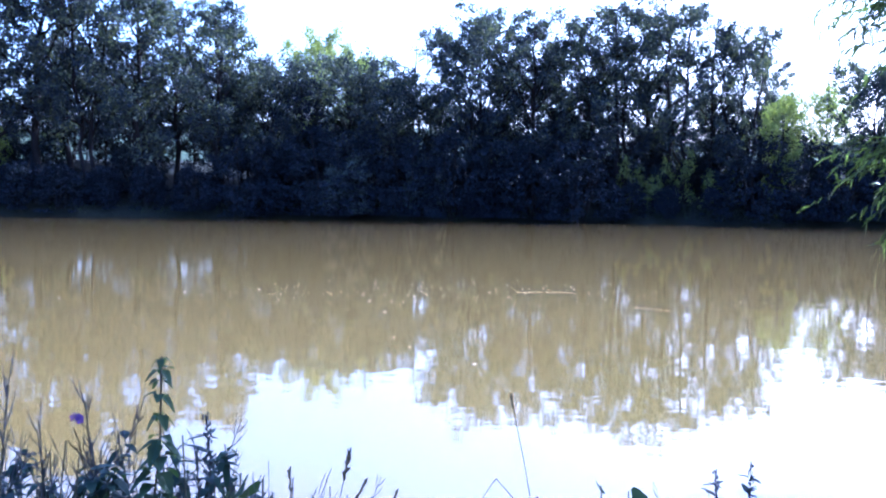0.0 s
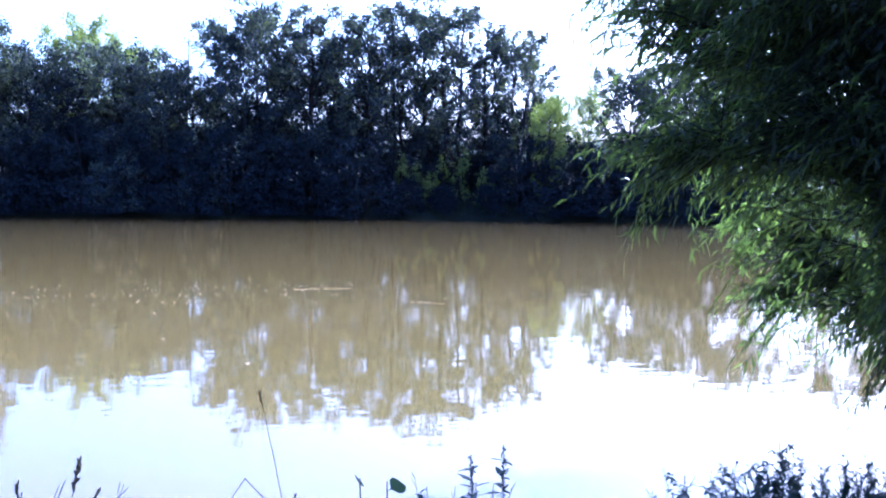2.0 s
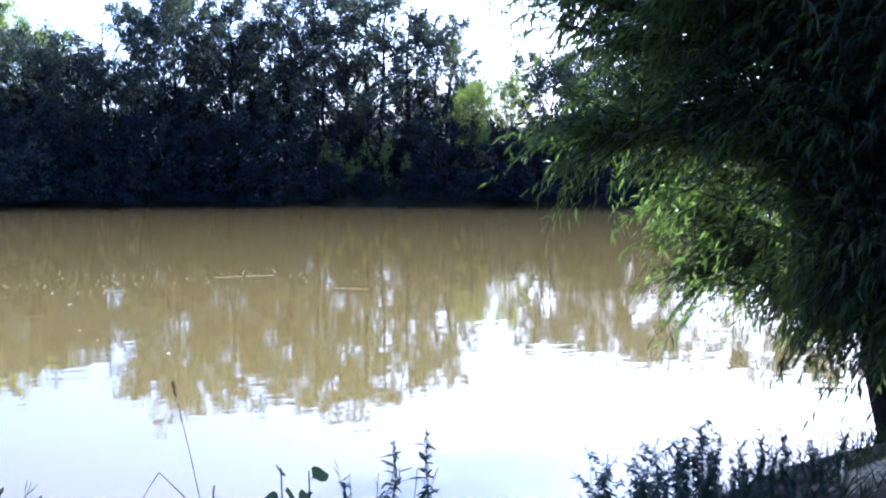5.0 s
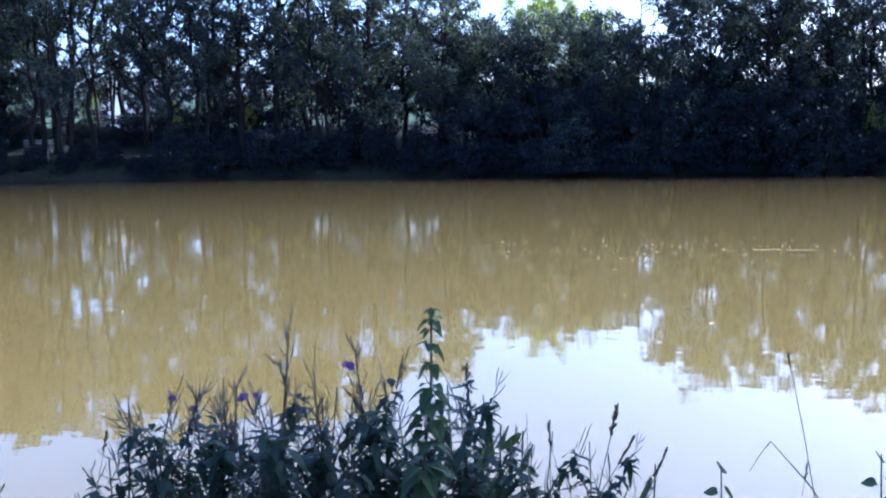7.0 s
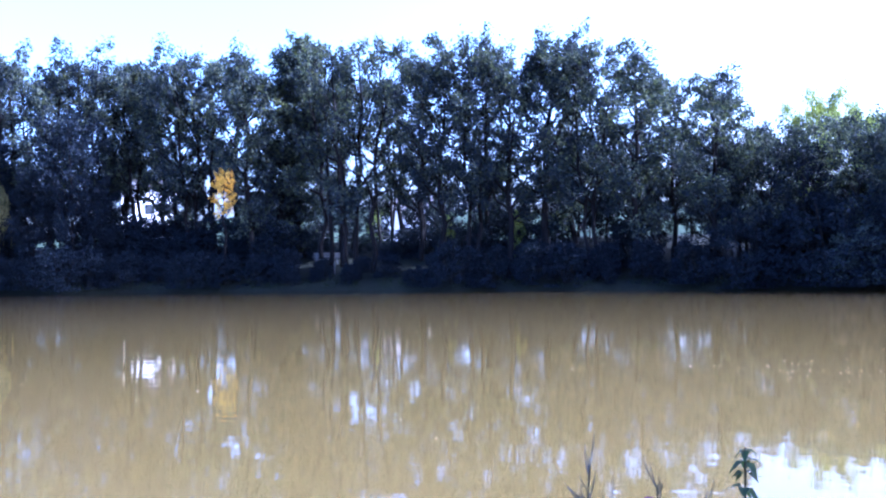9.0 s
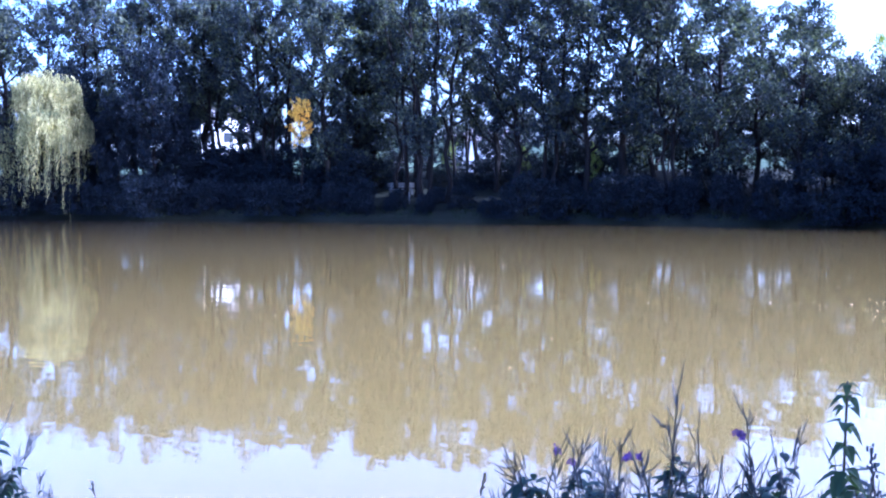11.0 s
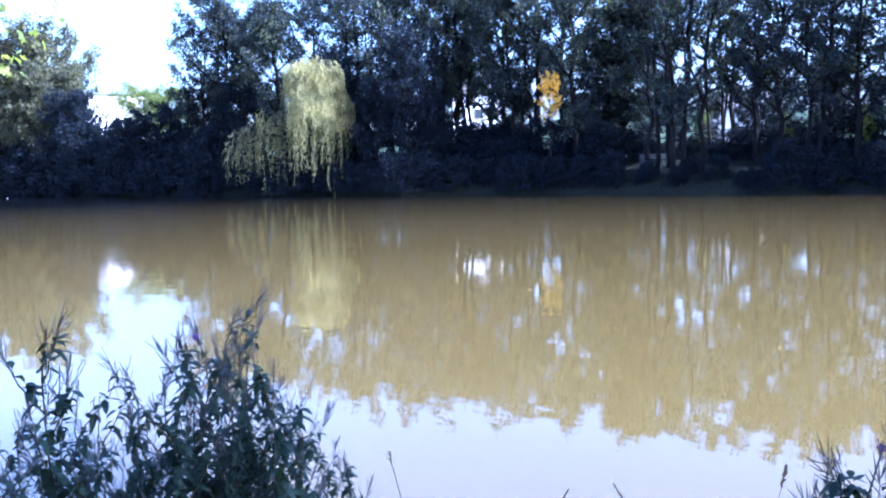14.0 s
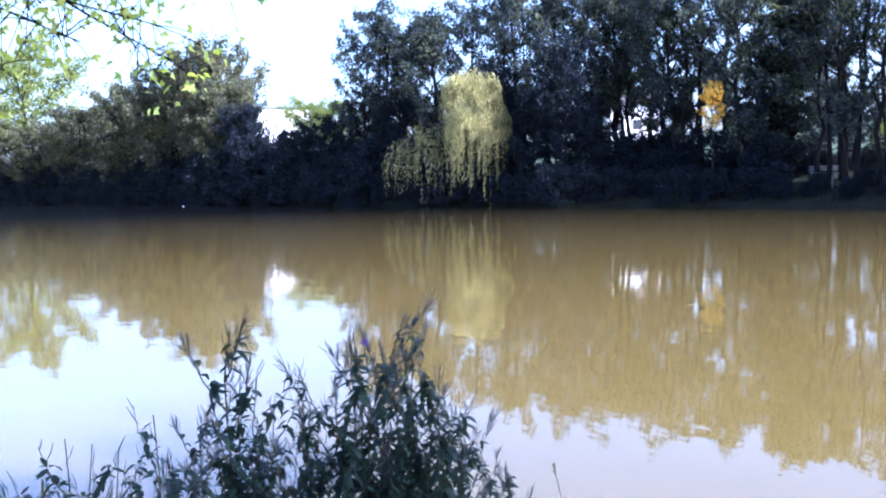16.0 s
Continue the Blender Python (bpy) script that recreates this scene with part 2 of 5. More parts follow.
def box(bits, x0, x1, y0, y1, z0, z1):
    v = [(x, y, z) for z in (z0, z1) for y in (y0, y1) for x in (x0, x1)]
    return bits.add(v, [(0, 2, 3, 1), (4, 5, 7, 6), (0, 1, 5, 4), (2, 6, 7, 3), (0, 4, 6, 2), (1, 3, 7, 5)])


# ------------------------------------------------------------------ land and water
SHORE_AZ = [-180, -100, -80, -60, -40, -20, -8, 0, 10, 20, 30, 40, 50, 60, 65, 70, 75, 80, 90, 105, 120, 180]
SHORE_D = [140, 130, 100, 74, 61.5, 58, 57.3, 57.5, 58.8, 61.2, 65.2, 71.5, 80, 91, 104, 121, 145, 174, 215, 215, 180, 140]


def shore(az):
    """Distance of the far waterline from the origin."""
    # the bulge near azimuth 51 is added so trees there shade the willow
    return float(np.interp(az, SHORE_AZ, SHORE_D)) + 0.35 * math.sin(az * 1.7) + 0.2 * math.sin(az * 4.1 + 1) - 2.6 * math.exp(-((az - 51.0) / 2.4) ** 2)


def near_edge(x):
    return 2.9 + (0.45 * min(x, 9) if x > 0 else 0.4 * max(x, -14)) + 0.12 * math.sin(x * 2.3)


def far_rise(s):
    return float(np.interp(s, [-8, -2, 0, 0.35, 0.9, 4, 9, 12, 20, 90, 400, 900, 3200], [-1.6, -0.8, -0.05, 0.35, 0.6, 1.5, 2.8, 3.7, 4.0, 4.3, 9, 20, 20]))


def near_rise(s):
    return float(np.interp(s, [-4, -0.7, 0, 0.3, 1.0, 2.5, 8, 40, 200], [-1.6, -0.7, -0.04, 0.16, 0.26, 0.3, 0.45, 0.9, 2.0]))


def ground_z(x, y):
    az, r = math.degrees(math.atan2(-x, y)), math.hypot(x, y)
    h = max(far_rise(r - shore(az)), near_rise(near_edge(x) - y))
    return h + (0.06 * noise.noise(Vector((x * 0.6, y * 0.6, 3))) + 0.15 * noise.noise(Vector((x * 0.08, y * 0.08, 9))) * min(1, max(0, h) / 1.5) if h > -0.3 else 0)


def build_ground():
    az = np.arange(-180, 180, 1.5)
    b = Bits()
    offs = [-9, -4, -2, -0.9, -0.35, 0, 0.25, 0.55, 1.0, 1.8, 3, 4.5, 6.5, 9, 12, 16, 22, 32, 50, 90, 200, 420, 900, 3000]
    inner = [0, 0.5] + [1.0 + 0.35 * i for i in range(30)] + [12.5, 15, 18, 22, 27, 33, 40]
    rows = len(inner) + len(offs)
    v = []
    for a in az:
        for r in inner + [shore(a) + o for o in offs]:
            p = polar(a, r)
            v.append((p.x, p.y, ground_z(p.x, p.y)))
    k = len(az)
    fs = [(i * rows + j, ((i + 1) % k) * rows + j, ((i + 1) % k) * rows + j + 1, i * rows + j + 1)[::-1] for i in range(k) for j in range(rows - 1)]
    b.add(v, fs)
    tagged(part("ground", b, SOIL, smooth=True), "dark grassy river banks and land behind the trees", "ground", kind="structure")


def build_water():
    b = Bits()
    n = 72
    ring = [polar(i * 5 - 180, shore(i * 5 - 180) + 6, 0) for i in range(n)]
    b.add([(p.x, p.y, 0) for p in ring] + [(0, 0, 0)], [(n, i, (i + 1) % n) for i in range(n)])
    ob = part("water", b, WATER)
    tagged(ob, "calm muddy brown river water mirroring trees and sky", "water", kind="structure")


def build_hills():
    """Low wooded hills far off, glimpsed between the trunks."""
    b = Bits()
    rng = np.random.default_rng(3)
    n = 140
    az = np.linspace(-95, 120, n)
    prof = [0, 0.45, 0.8, 1.0, 0.9]
    v = []
    for i, a in enumerate(az):
        h = 34 + 14 * math.sin(a * 0.05 + 1) + 6 * math.sin(a * 0.21) + rng.uniform(-1.2, 1.2)
        for j, q in enumerate(prof):
            p = polar(a, 640 + 70 * j + rng.uniform(-8, 8))
            v.append((p.x, p.y, 8 + h * q + rng.uniform(-1, 1) * (j > 0)))
    k = len(prof)
    b.add(v, [(i * k + j, (i + 1) * k + j, (i + 1) * k + j + 1, i * k + j + 1)[::-1] for i in range(n - 1) for j in range(k - 1)])
    tagged(part("backdrop", b, surface("far_wood", (0.016, 0.027, 0.017), (0.036, 0.05, 0.028), 0.02, 0.95, 2.0, 0.15)), "low wooded hills in the far distance", "hills", kind="structure")


build_ground()
build_water()
build_hills()

# ------------------------------------------------------------------ far trees


def crown_points(tips, per, spread, rng):
    c = np.repeat(np.asarray(tips), per, axis=0)
    r = rng.normal(size=(len(c), 3))
    r = unit(r) * rng.uniform(0, 1, (len(c), 1)) ** 0.45
    r[:, 2] *= 0.75
    return c + r * spread * rng.uniform(0.6, 1.15, (len(tips), 1)).repeat(per, axis=0)


def profile(t, shape):
    """Crown radius along the height, 0 to 1."""
    if shape == "column":
        return (0.55 + 0.45 * math.sin(math.pi * min(1, t * 1.15))) * (1 - 0.55 * max(0, t - 0.6) / 0.4)
    if shape == "round":
        return math.sqrt(max(0.05, 1 - (2 * t - 0.85) ** 2 / 1.4))
    return 0.5 + 0.5 * math.sin(math.pi * (0.15 + 0.8 * t))


def spray(bits, twig, s, h, L, n, leaf, rng):
    """A side branch with its leaves spread flat around it."""
    e = s + h * L
    mid = (s + e) / 2 + (0, 0, 0.05 * L) + rng.normal(0, 0.03, 3)
    e = e - np.array([0, 0, 0.1 * L])
    if twig is not None:
        tube(twig, [s, mid, e], [0.024, 0.016, 0.007], 3)
    u = rng.uniform(0.12, 1.08, (n, 1)) ** 0.8
    c = s + (e - s) * u
    w = unit(np.cross(h, (0.02, 0.03, 1.0)))
    c = c + w * rng.normal(0, 0.26, (n, 1)) * L * (0.45 + 0.7 * np.sin(np.pi * np.minimum(u, 1))) + rng.normal(0, 1, (n, 3)) * (0.12, 0.12, 0.2) * L
    chips(bits, c, leaf, rng, 0.2, 0.2)


def make_tree(name, label, seed, material, H=10.0, R=2.4, bare=0.28, limbs=14, per=74, leaf=0.145, stems=1, shape="oval", fill=1.0, spread=0.7, twigs=True):
    """A tree 10 m tall: trunk, limbs and a crown of leafy side branches with gaps."""
    rng = np.random.default_rng(seed)
    root = thing(name, label, "tree")
    twig, crown = Bits(), Bits()
    for s in range(stems):
        off = rng.normal(0, 0.35 if stems > 1 else 0.02, 2)
        lean = rng.normal(0, 0.35, 2) + off * 1.6
        top = H * rng.uniform(0.88, 0.97)
        p = bend((off[0], off[1], -0.5), (off[0] + lean[0], off[1] + lean[1], top), 9, 0, 0.12, rng)
        rad = np.linspace(0.2 if stems == 1 else 0.14, 0.03, 9)
        rad[0] *= 1.35
        part("trunk", tube(Bits(), p, rad, 7), SHADED_BARK, root, smooth=True)
        for k in range(4):
            th = rng.uniform(0, 6.28)
            spray(crown, twig if twigs else None, p[-1] - (0, 0, 0.15 * k), unit(np.array([math.cos(th), math.sin(th), 0.9])), 0.62, per, leaf, rng)
        m = limbs // stems
        for i in range(m):
            f = bare + (0.97 - bare) * (i + rng.uniform(0, 0.9)) / m
            k = min(7, int(f * 8))
            a = p[k] + (p[k + 1] - p[k]) * (f * 8 - k)
            t = (f - bare) / (1 - bare)
            rr = R * profile(t, shape) * rng.uniform(0.6, 1.12)
            th = i * 2.4 + rng.uniform(-0.5, 0.5) + seed
            rise = rr * rng.uniform(0.5, 1.5)
            e = a + np.array([math.cos(th) * rr, math.sin(th) * rr, min(rise, H * 0.99 - a[2])])
            q = bend(a, e, 6, -0.12 * rr, 0.06, rng)
            part("limb", tube(Bits(), q, np.linspace(0.085 * (1.15 - f) + 0.012, 0.018, 6), 4), SHADED_BARK, root, smooth=True)
            out = unit(q[-1] - q[0])
            for num, g in enumerate((0.3, 0.42, 0.54, 0.66, 0.76, 0.86, 0.95, 1.0)):
                if rng.random() > fill:
                    continue
                j = min(4, int(g * 5))
                c = q[j] + (q[j + 1] - q[j]) * (g * 5 - j)
                yaw = (1 if num % 2 else -1) * rng.uniform(0.3, 1.3) * (0.3 if g > 0.97 else 1)
                h = np.array([out[0] * math.cos(yaw) - out[1] * math.sin(yaw), out[0] * math.sin(yaw) + out[1] * math.cos(yaw), rng.uniform(-0.15, 0.55)])
                spray(crown, twig if twigs else None, c, unit(h), spread * rng.uniform(0.65, 1.35), per, leaf, rng)
    if twigs:
        tagged(part("fine_twig_mass", twig, SHADED_BARK, root), kind="stuff")
    part("crown", crown, material, root)
    return root


def make_shrub(name, label, seed, material, H=3.0, R=1.7, n=130, per=40, leaf=0.14, spread=0.46, down=0.0):
    rng = np.random.default_rng(seed)
    root = thing(name, label, "shrub")
    tips = []
    for i in range(7):
        th = i * 0.9 + rng.uniform(0, 0.5)
        e = np.array([math.cos(th) * R * 0.6, math.sin(th) * R * 0.6, H * rng.uniform(0.6, 0.92)])
        part("stem", tube(Bits(), bend((e[0] * 0.15, e[1] * 0.15, -0.4), e, 5, 0.1, 0.05, rng), np.linspace(0.05, 0.012, 5), 5), SHADED_BARK, root, smooth=True)
    while len(tips) < n:
        q = rng.uniform(-1, 1, 3)
        q[2] = (q[2] + 1) / 2 * 1.08 - 0.08
        lump = 0.85 + 0.22 * math.sin(q[0] * 5 + seed) * math.cos(q[1] * 4 + seed * 2)
        if 0.35 < q[0] ** 2 + q[1] ** 2 + (q[2] * 0.95) ** 2 < lump:
            tips.append(q * (R, R, H))
    pts = crown_points(tips, per, spread, rng)
    pts[:, 2] = np.maximum(pts[:, 2], -0.25)
    part("foliage", chips(Bits(), pts, leaf, rng, 0, down), material, root)
    return root


PROTO = {
    "a": make_tree("alder", "tall dark green alder on the far bank", 11, ALDER_VEIL, limbs=20, R=2.3, bare=0.22, fill=0.8),
    "b": make_tree("alder", "tall dark green alder with two stems", 12, ALDER_VEIL, limbs=22, R=2.5, bare=0.25, stems=2, fill=0.78),
    "q": make_tree("alder", "tall alder with gaps of sky in its crown", 32, ALDER_VEIL, limbs=20, R=2.4, bare=0.2, fill=0.72, spread=0.74, shape="round", per=72),
    "r": make_tree("alder", "open-crowned alder with two stems", 33, ALDER_VEIL, limbs=22, R=2.6, bare=0.22, stems=2, fill=0.72, spread=0.74, shape="round", per=72),
    "c": make_tree("poplar", "tall green poplar with bare lower trunk", 13, POPLAR_VEIL, limbs=22, R=1.9, bare=0.2, shape="column", fill=0.8),
    "d": make_tree("poplar", "tall poplar thickly overgrown with dark ivy", 14, POPLAR_VEIL, limbs=34, R=1.2, bare=0.04, shape="column", per=80, fill=1.0),
    "e": make_tree("poplar", "slender open poplar with thin gappy foliage", 15, POPLAR_VEIL, limbs=21, R=1.9, bare=0.25, stems=3, per=52, fill=0.75, shape="column"),
    "p": make_tree("poplar", "tall poplar with a high crown above bare stems", 35, POPLAR_VEIL, limbs=20, R=1.8, bare=0.4, stems=2, per=76, fill=0.85, shape="column"),
    "f": make_tree("broadleaf_tree", "dense rounded dark green tree on the far bank", 16, ALDER_VEIL, limbs=26, R=3.6, bare=0.1, shape="round", per=76, fill=0.95, spread=1.1, leaf=0.21, twigs=False),
    "k": make_tree("understorey_tree", "dense understorey tree with shade put into its leaf colour", 36, SHRUB_SHADE, limbs=20, R=3.6, bare=0.08, shape="round", per=46, fill=1.0, spread=1.2, leaf=0.27, twigs=False),
    "m": make_tree("broadleaf_tree", "large dense rounded tree, olive leaves tinted to look sunlit", 34, OLIVE_SUNLIT, limbs=40, R=3.7, bare=0.08, shape="round", per=84, fill=1.0, spread=1.0, leaf=0.21, twigs=False),
    "g": make_tree("broadleaf_tree", "rounded light green tree behind the waterside bushes", 17, LIME_SUNLIT, limbs=24, R=3.4, bare=0.12, shape="round", per=70, fill=0.95, spread=1.05, leaf=0.2, twigs=False),
    "h": make_tree("sparse_tree", "thin tree with few leaves against the sky", 18, ALDER_VEIL, limbs=14, R=2.2, bare=0.35, per=18, fill=0.7, spread=0.6, leaf=0.13),
    "o": make_tree("autumn_tree", "small tree in bright orange autumn leaf", 19, ORANGE, limbs=24, R=1.6, bare=0.62, shape="round", per=26, fill=0.8, spread=0.42, leaf=0.13),
    "s": make_shrub("shrub", "dense dark green waterside shrub", 21, SHRUB_SHADE),
    "t": make_shrub("shrub", "dense dark green waterside shrub", 22, SHRUB_SHADE, R=2.1, H=2.6),
    "u": make_shrub("shrub", "dense dark green waterside shrub", 23, SHRUB_SHADE, R=1.5, H=3.4),
    "x": make_shrub("shrub", "tall dense dark green waterside shrub", 26, SHRUB_SHADE, R=1.7, H=3.0, per=48, leaf=0.11, spread=0.4),
    "w": make_shrub("sallow_bush", "rounded grey-green sallow bush with drooping twigs", 24, SALLOW, R=1.6, H=3.0, down=0.9, leaf=0.15, per=45),
    "l": make_shrub("shrub", "shrub under the trees, leaves coloured light green to look sunlit", 25, LIME_SUNLIT, R=0.9, H=2.6, n=34, per=30, leaf=0.11, spread=0.34),
}
USED = set()
TREE_H = {"x": 3.15, "s": 3.15, "t": 2.75, "u": 3.55, "w": 3.15, "l": 2.75}


def plant(kind, az, back, top_el=None, height=None, wide=1.0, group=""):
    """Set a tree on the far bank by azimuth, metres behind the waterline and the elevation of its top."""
    d = shore(az) + back
    p = polar(az, d)
    z = ground_z(p.x, p.y)
    h = height or (1.75 + d * math.tan(radians(top_el)) - z) * 1.01
    k = h / TREE_H.get(kind, 10.0)
    turn = (az * 77.7) % 360
    m = pose(p.x, p.y, z, 0, 0, turn) @ Matrix.Diagonal((k * wide, k * wide, k, 1))
    if kind in USED:
        ob = copy_thing(PROTO[kind], pose(0, 0, 0))
        ob.matrix_basis = m
    else:
        USED.add(kind)
        ob = PROTO[kind]
        ob.matrix_basis = m
    if group:
        tagged(ob, group=group)
    return ob


ROW = "trees along the far bank"
for kind, az, back, el, wide in (
    ("a", 62.5, 5, 9.3, 0.8), ("b", 61.2, 6, 10.6, 0.9), ("f", 59.4, 12, 9.6, 0.7), ("c", 58.2, 5, 10.9, 0.95), ("a", 56.3, 8, 11.2, 0.8), ("b", 54.0, 9, 11.6, 0.8),
    ("c", 51.8, 8, 12.0, 0.9), ("a", 49.8, 10, 12.2, 0.8), ("e", 48.3, 12, 11.6, 0.85), ("p", 46.7, 10, 11.8, 0.85), ("f", 47.8, 40, 6.4, 0.9), ("c", 44.9, 9, 11.6, 0.9), ("b", 43.9, 8, 12.3, 0.8), ("e", 42.9, 9, 11.8, 0.8), ("c", 40.7, 5, 13.2, 0.8),
    ("d", 39.3, 8, 14.0, 1.0), ("d", 38.3, 9, 13.3, 0.95), ("e", 36.2, 5, 13.3, 0.8), ("e", 34.2, 3, 13.4, 0.85), ("b", 30.9, 6, 12.3, 0.85), ("a", 29.4, 4, 12.6, 0.8), ("b", 27.6, 3, 13.3, 0.85),
    ("a", 25.2, 4, 13.2, 0.75), ("c", 23.3, 4, 13.8, 1.0), ("a", 21.4, 6, 13.2, 0.75), ("b", 20.2, 3, 12.9, 0.75), ("c", 17.8, 3, 12.6, 1.0), ("a", 15.6, 5, 11.2, 0.8), ("c", 13.4, 3, 11.3, 1.0),
    ("f", 10.2, 4, 7.4, 0.75), ("g", 7.5, 8, 9.2, 0.62), ("f", 5.6, 3, 7.6, 0.8), ("g", 5.0, 9, 8.2, 0.6), ("f", 3.2, 3, 6.6, 0.85), ("h", 1.8, 7, 8.6, 1.1), ("f", 1.4, 3, 6.0, 0.8),
    ("f", -1.6, 3, 9.4, 0.7), ("b", -3.1, 4, 10.7, 0.9), ("q", -5.2, 3, 10.2, 1.0), ("r", -7.2, 6, 9.2, 0.9), ("q", -8.8, 4, 10.4, 0.95), ("r", -10.6, 3, 11.0, 0.95), ("q", -12.2, 5, 10.4, 0.9),
    ("r", -13.7, 3, 10.9, 0.95), ("q", -15.6, 4, 9.9, 0.9), ("e", -17.4, 3, 9.5, 0.9), ("b", -18.6, 5, 8.4, 0.85), ("g", -21.8, 7, 5.9, 0.75), ("f", -24.2, 3, 7.0, 0.75), ("f", -27.5, 4, 7.2, 0.8),
    ("f", -31.0, 3, 7.6, 0.8), ("b", -35.0, 4, 8.4, 0.8), ("f", -39.0, 3, 8.0, 0.8), ("a", -44.0, 4, 8.6, 0.9), ("f", -50.0, 4, 8.0, 0.9), ("b", -57.0, 4, 8.0, 0.9), ("f", -66.0, 4, 8.0, 0.9),
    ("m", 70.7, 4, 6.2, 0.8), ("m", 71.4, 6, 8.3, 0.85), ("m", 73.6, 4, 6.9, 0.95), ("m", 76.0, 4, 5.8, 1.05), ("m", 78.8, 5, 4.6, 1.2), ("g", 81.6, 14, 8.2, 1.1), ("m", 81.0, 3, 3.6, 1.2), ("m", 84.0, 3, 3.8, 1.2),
    ("g", 85.4, 12, 8.0, 0.9), ("f", 89.0, 8, 7.0, 0.8), ("f", 95.0, 8, 7.0, 0.9), ("f", 103.0, 8, 7.0, 0.9), ("g", 65.7, 16, 5.3, 1.1), ("g", 64.4, 14, 5.1, 1.1), ("g", -19.7, 1.5, 5.5, 0.55),
):
    plant(kind, az, back, el, wide=wide, group=ROW)

rs = random.Random(5)
az = -46.0
while az < 92:
    h = rs.uniform(2.6, 3.6) + (1.6 if az < 12 else 0) + (rs.uniform(3.0, 4.6) if az > 68 else 0)
    if 62 < az < 68:
        h = rs.uniform(4.0, 5.0)
    if -18 < az < -9.5:
        h = rs.uniform(1.5, 2.6)
    if 29 < az < 38:
        h = rs.uniform(1.3, 2.0)
    if not 31 < az < 37.5 or rs.random() < 0.5:
        plant("x" if h > 4.3 else rs.choice("stu"), az, rs.uniform(0.5, 1.3), height=h, wide=rs.uniform(0.85, 1.15), group="waterside shrubs")
    if not 23 < az < 38 and rs.random() < 0.55:
        plant(rs.choice("stu"), az + 0.8, rs.uniform(4.5, 7.0), height=h * rs.uniform(1.0, 1.35), wide=0.95, group="waterside shrubs")
    az += 140 / shore(az) * rs.uniform(0.85, 1.15)
